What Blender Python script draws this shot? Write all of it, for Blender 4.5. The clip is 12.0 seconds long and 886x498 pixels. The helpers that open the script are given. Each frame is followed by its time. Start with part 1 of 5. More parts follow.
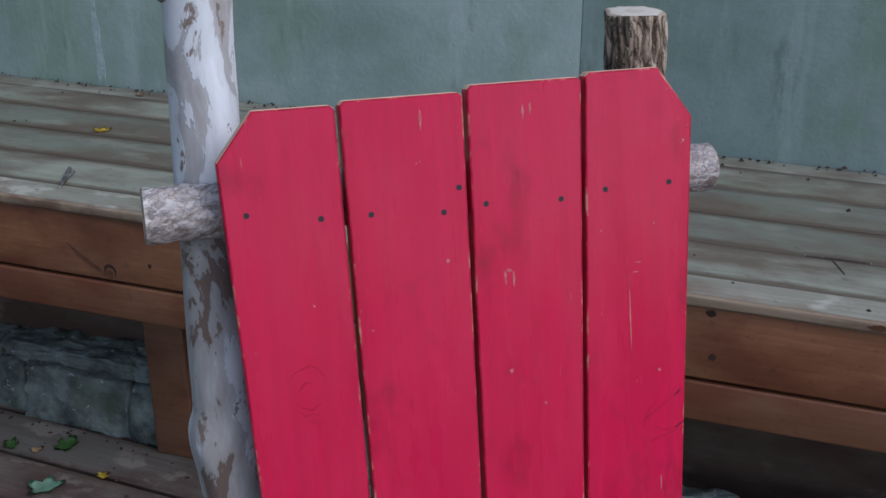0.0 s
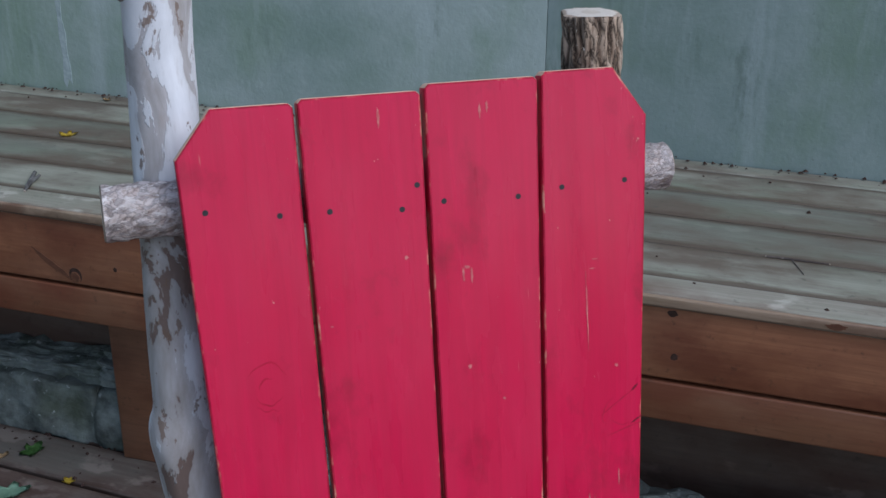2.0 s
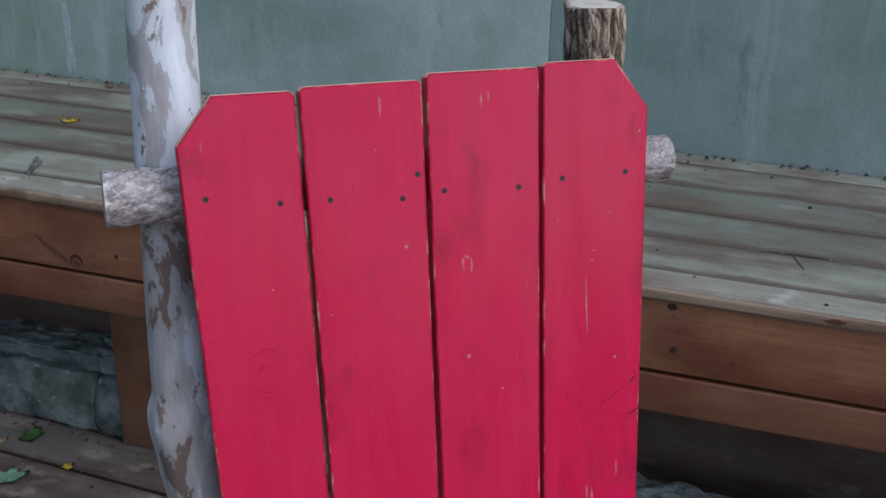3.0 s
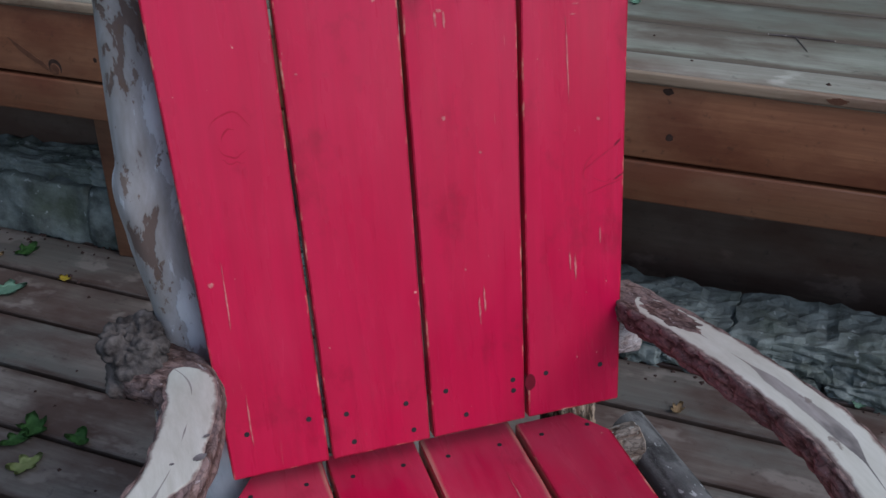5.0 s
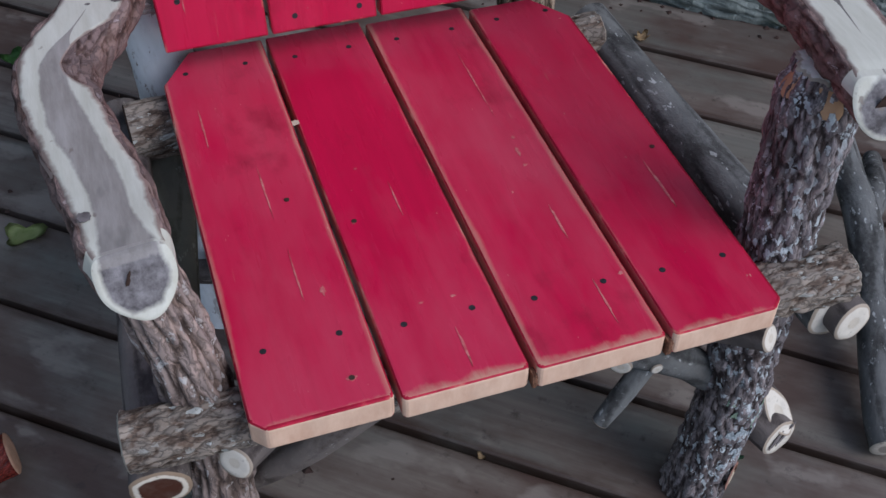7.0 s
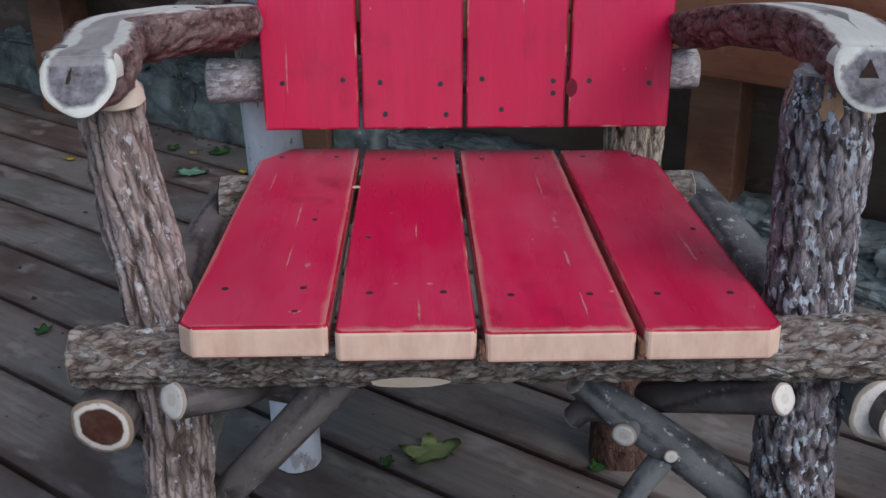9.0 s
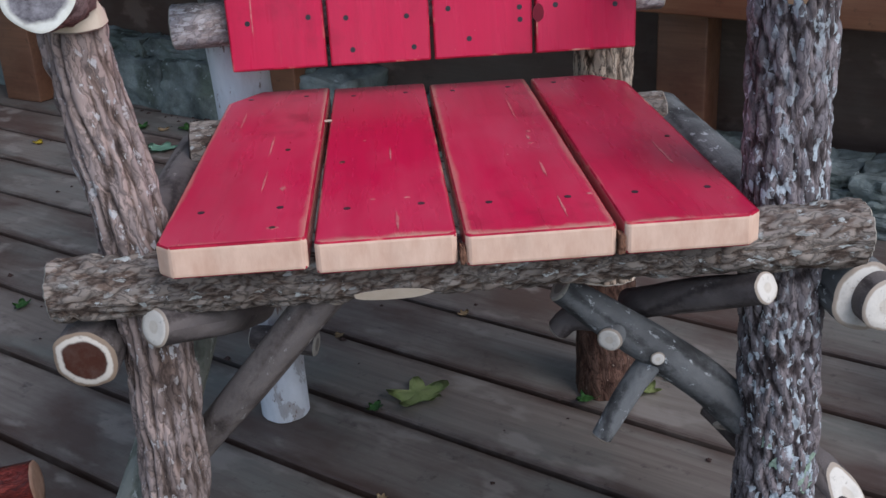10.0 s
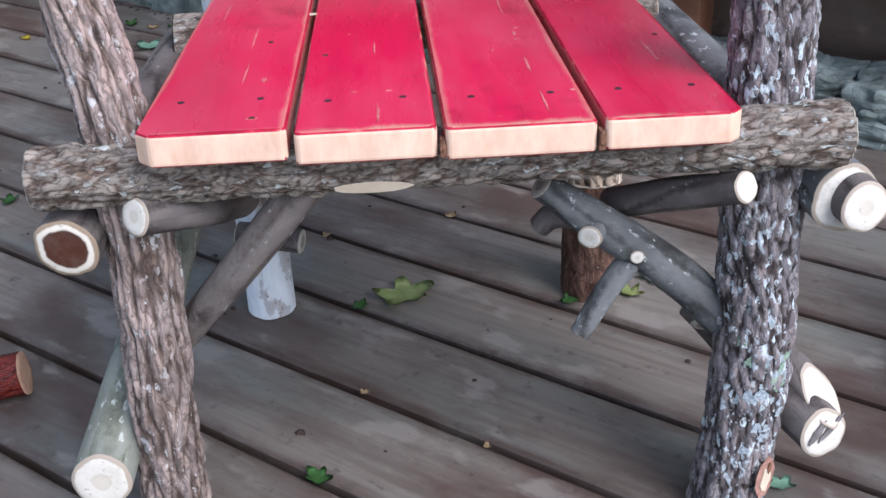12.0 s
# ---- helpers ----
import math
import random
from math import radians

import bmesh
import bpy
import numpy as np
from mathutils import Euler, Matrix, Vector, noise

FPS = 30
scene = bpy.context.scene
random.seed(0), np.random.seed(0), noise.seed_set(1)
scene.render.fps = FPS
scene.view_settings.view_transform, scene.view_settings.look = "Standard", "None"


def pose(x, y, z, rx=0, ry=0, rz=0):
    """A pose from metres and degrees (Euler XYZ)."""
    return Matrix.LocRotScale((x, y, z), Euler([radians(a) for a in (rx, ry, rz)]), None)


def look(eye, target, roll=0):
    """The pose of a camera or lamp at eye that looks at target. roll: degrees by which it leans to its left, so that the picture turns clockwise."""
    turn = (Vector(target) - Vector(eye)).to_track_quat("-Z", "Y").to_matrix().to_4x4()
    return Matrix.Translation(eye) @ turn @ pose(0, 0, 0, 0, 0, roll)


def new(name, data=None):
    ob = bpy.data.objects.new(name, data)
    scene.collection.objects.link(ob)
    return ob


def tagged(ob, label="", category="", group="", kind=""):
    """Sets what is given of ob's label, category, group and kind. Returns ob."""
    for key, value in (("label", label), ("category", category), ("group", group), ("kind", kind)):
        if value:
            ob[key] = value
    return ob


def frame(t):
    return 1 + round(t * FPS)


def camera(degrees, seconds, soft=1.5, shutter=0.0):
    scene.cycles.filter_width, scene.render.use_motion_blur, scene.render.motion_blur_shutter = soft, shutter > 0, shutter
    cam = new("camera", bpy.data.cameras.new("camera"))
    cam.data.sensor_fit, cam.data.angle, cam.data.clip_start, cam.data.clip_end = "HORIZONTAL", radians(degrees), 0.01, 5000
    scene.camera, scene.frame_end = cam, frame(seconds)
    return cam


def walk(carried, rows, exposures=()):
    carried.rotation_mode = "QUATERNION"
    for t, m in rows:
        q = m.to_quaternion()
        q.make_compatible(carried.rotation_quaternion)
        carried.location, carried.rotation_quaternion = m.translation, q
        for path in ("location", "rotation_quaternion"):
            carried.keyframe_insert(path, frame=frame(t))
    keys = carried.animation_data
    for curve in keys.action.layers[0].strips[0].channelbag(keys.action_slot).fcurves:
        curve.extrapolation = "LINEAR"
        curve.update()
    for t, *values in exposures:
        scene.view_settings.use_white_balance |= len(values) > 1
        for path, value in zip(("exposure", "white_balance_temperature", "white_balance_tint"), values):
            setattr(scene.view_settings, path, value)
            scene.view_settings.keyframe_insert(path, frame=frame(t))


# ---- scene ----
cam = camera(44.4, 12.0)
PATH = [
    (0, (-0.294, -0.39, 1.347), (0.224, 1.381, 0.574), -0.1),
    (0.5, (-0.302, -0.382, 1.363), (0.241, 1.398, 0.631), -0.2),
    (1, (-0.297, -0.381, 1.362), (0.259, 1.393, 0.626), -0.2),
    (1.5, (-0.293, -0.391, 1.349), (0.265, 1.377, 0.596), 1.5),
    (2, (-0.284, -0.41, 1.341), (0.282, 1.352, 0.583), 0.3),
    (2.5, (-0.286, -0.414, 1.34), (0.275, 1.348, 0.576), 1.1),
    (4.5, (-0.253, -0.407, 1.294), (0.283, 1.313, 0.424), -0.6),
    (5, (-0.243, -0.415, 1.248), (0.258, 1.222, 0.212), -0.7),
    (5.5, (-0.233, -0.417, 1.202), (0.251, 1.117, 0.015), -0.9),
    (6, (-0.229, -0.426, 1.156), (0.24, 0.998, -0.167), -0.7),
    (6.5, (-0.23, -0.436, 1.124), (0.231, 0.904, -0.287), 0.6),
    (7, (-0.233, -0.443, 1.106), (0.221, 0.845, -0.355), 1.4),
    (7.2, (-0.23, -0.453, 1.109), (0.232, 0.87, -0.318), 2.4),
    (8.8, (-0.043, -0.683, 0.827), (-0.007, 1.157, 0.044), 1.2),
    (9, (-0.041, -0.685, 0.79), (0.001, 1.162, 0.024), -0.2),
    (9.5, (-0.041, -0.696, 0.755), (0.02, 1.165, 0.025), -4.7),
    (10, (-0.043, -0.704, 0.735), (0.038, 1.132, -0.056), -3.1),
    (10.5, (-0.044, -0.706, 0.711), (0.04, 1.078, -0.191), -3.4),
    (11, (-0.038, -0.713, 0.701), (0.044, 1.047, -0.247), -3.6),
    (11.5, (-0.035, -0.714, 0.703), (0.049, 1.045, -0.246), -3.3),
    (12, (-0.032, -0.71, 0.725), (0.046, 1.052, -0.217), -2.2),
]
WARMTH, TINT = 5950, 13
LIGHTNESS = [(0, 0.18), (0.5, 0.28), (2.5, 0.26), (4.5, 0.10), (5.5, 0.26), (6.5, 0.40), (7.2, 0.20), (8.8, 0.26), (9.5, 0.32), (10.5, 0.68), (12, 1.28)]
walk(cam, [(t, look(eye, target, roll)) for t, eye, target, roll in PATH], [(t, stops, WARMTH, TINT) for t, stops in LIGHTNESS])

# ---- light ----
SUN_EL, SUN_AZ = 45.0, 139.0      # degrees: height, and the bearing clockwise from +y
world = bpy.data.worlds.new("sky")
scene.world = world
world.use_nodes = True
_n, _l = world.node_tree.nodes, world.node_tree.links
_sky = _n.new("ShaderNodeTexSky")
_sky.sky_type, _sky.sun_disc = "NISHITA", False
_sky.sun_elevation, _sky.sun_rotation = radians(SUN_EL), radians(SUN_AZ)
_n["Background"].inputs["Strength"].default_value = 0.165
_grey = _n.new("ShaderNodeHueSaturation")       # thin cloud: a paler sky
_grey.inputs["Saturation"].default_value = 0.75
_l.new(_sky.outputs["Color"], _grey.inputs["Color"])
_l.new(_grey.outputs["Color"], _n["Background"].inputs["Color"])
sun = new("sun", bpy.data.lights.new("sun", "SUN"))
sun.data.energy, sun.data.angle, sun.data.color = 1.7, radians(38), (1.0, 0.98, 0.99)
_e, _a = radians(SUN_EL), radians(SUN_AZ)
sun.matrix_world = look((math.sin(_a) * math.cos(_e) * 20, math.cos(_a) * math.cos(_e) * 20, math.sin(_e) * 20), (0, 0.4, 0.4))

# ---- materials ----


class Nodes:
    """A small help to write node materials."""

    def __init__(self, name, rough=0.8, spec=0.3):
        self.m = bpy.data.materials.new(name)
        self.m.use_nodes = True
        self.t = self.m.node_tree
        self.b = self.t.nodes["Principled BSDF"]
        self.b.inputs["Roughness"].default_value = rough
        self.b.inputs["Specular IOR Level"].default_value = spec
        self.tc = self.add("ShaderNodeTexCoord")

    def add(self, kind, **props):
        n = self.t.nodes.new(kind)
        for k, v in props.items():
            setattr(n, k, v)
        return n

    def link(self, a, b):
        self.t.links.new(a, b)

    def coords(self, scale=(1, 1, 1), uv=False, jitter=True):
        mp = self.add("ShaderNodeMapping")
        mp.inputs["Scale"].default_value = scale
        src = self.tc.outputs["UV" if uv else "Object"]
        if jitter:
            info = self.add("ShaderNodeObjectInfo")
            mul = self.add("ShaderNodeVectorMath", operation="MULTIPLY_ADD")
            mul.inputs[1].default_value = (7.3, 5.1, 3.7)
            self.link(info.outputs["Random"], mul.inputs[0])
            self.link(src, mul.inputs[2])
            src = mul.outputs[0]
        self.link(src, mp.inputs["Vector"])
        return mp.outputs["Vector"]

    def noise(self, vec, scale, detail=4, rough=0.55, dist=0.0):
        n = self.add("ShaderNodeTexNoise")
        n.inputs["Scale"].default_value, n.inputs["Detail"].default_value = scale, detail
        n.inputs["Roughness"].default_value, n.inputs["Distortion"].default_value = rough, dist
        self.link(vec, n.inputs["Vector"])
        return n.outputs["Fac"]

    def voro(self, vec, scale, feature="F1", out="Distance"):
        n = self.add("ShaderNodeTexVoronoi", feature=feature)
        n.inputs["Scale"].default_value = scale
        self.link(vec, n.inputs["Vector"])
        return n.outputs[out]

    def ramp(self, fac, stops, mode="LINEAR"):
        n = self.add("ShaderNodeValToRGB")
        n.color_ramp.interpolation = mode
        e = n.color_ramp.elements
        while len(e) < len(stops):
            e.new(0.5)
        for el, (p, c) in zip(e, stops):
            el.position = p
            el.color = (*c, 1) if isinstance(c, tuple) else (c, c, c, 1)
        self.link(fac, n.inputs["Fac"])
        return n.outputs["Color"]

    def mix(self, fac, a, b, mode="MIX"):
        n = self.add("ShaderNodeMix", data_type="RGBA", blend_type=mode)
        for key, v in (("Factor", fac), ("A", a), ("B", b)):
            s = [i for i in n.inputs if i.name == key and i.type == ("VALUE" if key == "Factor" else "RGBA")][0]
            if isinstance(v, (int, float)):
                s.default_value = v
            elif isinstance(v, tuple):
                s.default_value = (*v, 1)
            else:
                self.link(v, s)
        return [o for o in n.outputs if o.type == "RGBA"][0]

    def attr(self, name):
        return self.add("ShaderNodeAttribute", attribute_name=name).outputs["Fac"]

    def random(self):
        return self.add("ShaderNodeObjectInfo").outputs["Random"]

    def done(self, color, height=None, strength=0.3, dist=0.004, rough=None):
        if isinstance(color, tuple):
            self.b.inputs["Base Color"].default_value = (*color, 1)
        else:
            self.link(color, self.b.inputs["Base Color"])
        if height is not None:
            bp = self.add("ShaderNodeBump")
            bp.inputs["Strength"].default_value, bp.inputs["Distance"].default_value = strength, dist
            self.link(height, bp.inputs["Height"])
            self.link(bp.outputs["Normal"], self.b.inputs["Normal"])
        if rough is not None:
            self.link(rough, self.b.inputs["Roughness"])
        return self.m


def red_paint(name, worn=0.35, rubbed=()):
    """Faded red paint on a board whose length runs along its own y; rubbed: half the board's width and length, where the edges are worn to the wood."""
    k = Nodes(name, 0.4, 0.26)
    long = k.coords((1, 0.06, 1))
    base = k.mix(k.noise(k.coords((1, 0.25, 1)), 14, 3), (0.42, 0.0030, 0.036), (0.49, 0.0055, 0.053))
    grain = k.noise(k.coords((1, 0.05, 1)), 95, 4, 0.65, 0.6)
    base = k.mix(k.ramp(grain, [(0.40, 0.0), (0.72, 0.55)]), base, (0.35, 0.004, 0.033))
    # pale film: dust, and on the seat also its sheen, painted in
    dust_sheen = k.ramp(k.noise(k.coords((1, 0.35, 1)), 9, 6, 0.65), [(0.42, 0.0), (0.74, worn)])
    base = k.mix(dust_sheen, base, (0.47, 0.060, 0.098))
    smudge = k.ramp(k.noise(k.coords((1, 0.7, 1)), 15, 5, 0.65), [(0.57, 0.0), (0.74, 0.6)])
    base = k.mix(smudge, base, (0.17, 0.006, 0.018))
    line = k.ramp(k.noise(k.coords((1, 0.05, 1)), 330, 2), [(0.70, 0.0), (0.78, 1.0)])
    where = k.ramp(k.noise(k.coords((1, 0.35, 1)), 19, 2), [(0.58, 0.0), (0.68, 1.0)])
    base = k.mix(k.mix(1.0, line, where, "MULTIPLY"), base, (0.58, 0.24, 0.19))
    chip = k.ramp(k.noise(k.coords((1, 0.6, 1)), 150, 3), [(0.745, 0.0), (0.775, 1.0)])
    base = k.mix(chip, base, (0.60, 0.28, 0.22))
    if rubbed:
        sep = k.add("ShaderNodeSeparateXYZ")
        k.link(k.tc.outputs["Object"], sep.inputs[0])
        for axis, half, reach, sign, stretch in (("X", rubbed[0], 0.0042, 0, (1, 0.25, 1)), ("Y", rubbed[1], 0.008, -1, (1, 0.6, 1))):
            far = k.add("ShaderNodeMath", operation="ABSOLUTE" if sign == 0 else "MULTIPLY")
            k.link(sep.outputs[axis], far.inputs[0])
            if sign:
                far.inputs[1].default_value = sign
            ragged = k.add("ShaderNodeMath", operation="MULTIPLY_ADD")
            k.link(k.noise(k.coords(stretch), 34, 6, 0.68), ragged.inputs[0])
            ragged.inputs[1].default_value = 3.2 * reach
            k.link(far.outputs[0], ragged.inputs[2])
            past = k.add("ShaderNodeMapRange")
            k.link(ragged.outputs[0], past.inputs["Value"])
            past.inputs["From Min"].default_value = half + 0.60 * reach
            past.inputs["From Max"].default_value = half + 1.55 * reach
            past.inputs["To Max"].default_value = 0.9 if sign else 0.6
            base = k.mix(past.outputs[0], base, (0.45, 0.225, 0.160))
    streak = k.noise(k.coords((1, 0.12, 1)), 24, 4, 0.6)
    return k.done(base, grain, 0.10, 0.002, k.ramp(streak, [(0.3, 0.20), (0.75, 0.38)]))


def bare_wood(name, a, b, scale=90, stretch=(1, 0.08, 1), rough=0.75):
    k = Nodes(name, rough, 0.2)
    n = k.noise(k.coords(stretch), scale, 5, 0.6)
    c = k.mix(k.ramp(n, [(0.3, 0.0), (0.7, 1.0)]), a, b)
    c = k.mix(k.ramp(k.noise(k.coords(), 22, 4), [(0.5, 0.0), (0.8, 0.4)]), c, tuple(x * 0.55 for x in a))
    return k.done(c, n, 0.3, 0.002)


def worn_edge(name):
    """Painted edges rubbed through to the wood here and there."""
    k = Nodes(name, 0.6, 0.15)
    n = k.noise(k.coords((1, 0.6, 1)), 32, 6, 0.68)
    c = k.ramp(n, [(0.42, (0.24, 0.003, 0.020)), (0.55, (0.38, 0.010, 0.036)), (0.62, (0.44, 0.13, 0.10)), (0.72, (0.54, 0.34, 0.25))])
    return k.done(c, n, 0.3, 0.001)


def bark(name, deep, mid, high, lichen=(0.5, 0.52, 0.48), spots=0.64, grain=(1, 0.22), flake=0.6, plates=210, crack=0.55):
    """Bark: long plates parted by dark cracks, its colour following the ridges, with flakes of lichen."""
    k = Nodes(name, 0.9, 0.15)
    fine = k.noise(k.coords((grain[0], grain[1] * 1.5, 1), uv=True), 190, 6, 0.7)
    warp = k.noise(k.coords((1, 0.5, 1), uv=True), 70, 4, 0.6)
    bent = k.add("ShaderNodeVectorMath", operation="MULTIPLY_ADD")
    bent.inputs[1].default_value = (0.030, 0.008, 0.0)
    k.link(warp, bent.inputs[0])
    k.link(k.coords((grain[0], grain[1], 1), uv=True), bent.inputs[2])
    plate = k.voro(bent.outputs[0], plates, "DISTANCE_TO_EDGE")
    tone = k.voro(bent.outputs[0], plates, out="Color")
    gap = k.ramp(plate, [(0.0, 1.0 - crack), (0.16, 1.0)])
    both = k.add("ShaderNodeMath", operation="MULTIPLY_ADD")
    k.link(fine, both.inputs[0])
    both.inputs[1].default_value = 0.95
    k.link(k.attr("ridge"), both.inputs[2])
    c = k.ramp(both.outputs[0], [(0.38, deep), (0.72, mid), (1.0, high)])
    c = k.mix(k.ramp(k.noise(k.coords(uv=True), 16, 3), [(0.42, 0.0), (0.7, 0.55)]), c, tuple(0.6 * x for x in mid))
    c = k.mix(flake, c, k.ramp(tone, [(0.25, (0.68, 0.66, 0.66)), (0.42, (0.90, 0.91, 0.94)), (0.55, (1.10, 1.0, 0.93)), (0.75, (1.32, 1.26, 1.22))]), "MULTIPLY")
    c = k.mix(1.0, c, gap, "MULTIPLY")
    lw = k.noise(k.coords(uv=True), 12, 4, 0.6)
    cell = k.voro(k.coords((1, 0.5, 1), uv=True), 250, out="Color")
    lf = k.noise(k.coords((1, 0.5, 1), uv=True), 170, 6, 0.72)
    some = k.mix(0.6, cell, lf)
    sp = k.mix(1.0, k.ramp(some, [(spots - 0.05, 0.0), (spots - 0.02, 1.0)]), k.ramp(lw, [(0.36, 0.0), (0.52, 1.0)]), "MULTIPLY")
    c = k.mix(sp, c, k.ramp(lf, [(0.3, tuple(0.6 * x for x in lichen)), (0.6, lichen), (0.8, tuple(1.25 * x for x in lichen))]))
    h = k.mix(0.6 * crack, fine, k.ramp(plate, [(0.0, 0.0), (0.2, 1.0)]))
    return k.done(c, h, 0.6, 0.003)


def sycamore(name):
    """Smooth grey-beige bark that peels in ragged scales from a white underbark."""
    k = Nodes(name, 0.75, 0.25)
    n = k.noise(k.coords((1, 0.40, 1), uv=True), 17, 6, 0.60, 0.5)
    c = k.ramp(n, [(0.0, (0.09, 0.062, 0.05)), (0.385, (0.13, 0.092, 0.075)), (0.395, (0.24, 0.225, 0.21)), (0.505, (0.33, 0.32, 0.315)), (0.515, (0.46, 0.47, 0.48)), (0.70, (0.58, 0.595, 0.61))])
    f = k.noise(k.coords((1, 0.3, 1), uv=True), 120, 5, 0.6)
    c = k.mix(k.ramp(f, [(0.55, 0.0), (0.8, 0.4)]), c, (0.24, 0.20, 0.17))
    g = k.noise(k.coords((1, 0.55, 1), uv=True), 52, 6, 0.7)
    c = k.mix(k.ramp(g, [(0.605, 0.0), (0.62, 0.8)]), c, (0.13, 0.085, 0.06))
    return k.done(c, k.ramp(n, [(0.385, 0.0), (0.395, 0.6), (0.505, 0.65), (0.515, 1.0)]), 0.5, 0.004)


def planed_limb(name):
    """A limb planed through: grey heart, bleached sapwood and a brown edge of inner bark."""
    k = Nodes(name, 0.6, 0.3)
    wob = k.noise(k.coords(), 55, 4, 0.6)
    grain = k.noise(k.coords((1, 0.15, 1)), 80, 5, 0.65)
    fig = k.add("ShaderNodeMath", operation="MULTIPLY_ADD")
    k.link(wob, fig.inputs[0])
    fig.inputs[1].default_value = 0.5
    k.link(k.attr("fig"), fig.inputs[2])
    sap = k.mix(k.ramp(grain, [(0.3, 0.0), (0.7, 1.0)]), (0.40, 0.385, 0.315), (0.51, 0.50, 0.43))
    heart = k.mix(k.ramp(grain, [(0.3, 0.0), (0.7, 1.0)]), (0.17, 0.15, 0.13), (0.30, 0.275, 0.25))
    heart = k.mix(k.ramp(k.noise(k.coords((1, 0.4, 1)), 26, 4), [(0.55, 0.0), (0.66, 0.75)]), heart, (0.085, 0.075, 0.07))
    old = k.mix(k.ramp(k.noise(k.coords(), 90, 5, 0.7), [(0.35, 0.0), (0.7, 1.0)]), (0.045, 0.038, 0.038), (0.20, 0.185, 0.185))
    heart = k.mix(k.attr("endgrain"), heart, old)
    scaled = k.add("ShaderNodeMath", operation="MULTIPLY")
    k.link(fig.outputs[0], scaled.inputs[0])
    scaled.inputs[1].default_value = 0.5
    c = k.mix(k.ramp(scaled.outputs[0], [(0.57, 0.0), (0.66, 1.0)]), heart, sap)
    rim = k.add("ShaderNodeMath", operation="MULTIPLY_ADD")
    k.link(wob, rim.inputs[0])
    rim.inputs[1].default_value = 0.4
    k.link(k.attr("rim"), rim.inputs[2])
    brown = k.mix(grain, (0.12, 0.085, 0.07), (0.27, 0.205, 0.175))
    edge = k.add("ShaderNodeMath", operation="MULTIPLY")
    k.link(rim.outputs[0], edge.inputs[0])
    edge.inputs[1].default_value = 0.5
    c = k.mix(k.ramp(edge.outputs[0], [(0.48, 0.0), (0.54, 1.0)]), c, brown)
    spot = k.ramp(k.noise(k.coords((1, 0.6, 1)), 42, 4, 0.6), [(0.665, 0.0), (0.70, 0.8)])
    c = k.mix(spot, c, (0.16, 0.13, 0.11))
    return k.done(c, grain, 0.25, 0.002)


def cut_wood(name, rim, sap, heart, edge=0.55, mottled=0.55):
    """The sawn end of a log: rings about its middle, a heart and a paler rim."""
    k = Nodes(name, 0.7, 0.2)
    sep = k.add("ShaderNodeSeparateXYZ")
    k.link(k.tc.outputs["UV"], sep.inputs[0])
    wob = k.noise(k.tc.outputs["Object"], 60, 3)
    r = k.add("ShaderNodeMath", operation="MULTIPLY_ADD")
    k.link(wob, r.inputs[0])
    r.inputs[1].default_value = 0.22
    k.link(sep.outputs["X"], r.inputs[2])
    c = k.ramp(r.outputs[0], [(0.0, heart), (edge + 0.05, tuple(0.93 * x for x in heart)), (edge + 0.12, sap), (0.93, sap), (0.985, rim)])
    mottle = k.noise(k.coords(), 55, 5, 0.7)
    c = k.mix(k.ramp(mottle, [(0.46, 0.0), (0.72, mottled)]), c, tuple(0.5 * x for x in sap))
    fleck = k.noise(k.coords(), 160, 4, 0.7)
    c = k.mix(k.ramp(fleck, [(0.60, 0.0), (0.70, 0.6)]), c, tuple(0.4 * x for x in heart))
    return k.done(c, k.noise(k.tc.outputs["Object"], 300, 3), 0.25, 0.001)


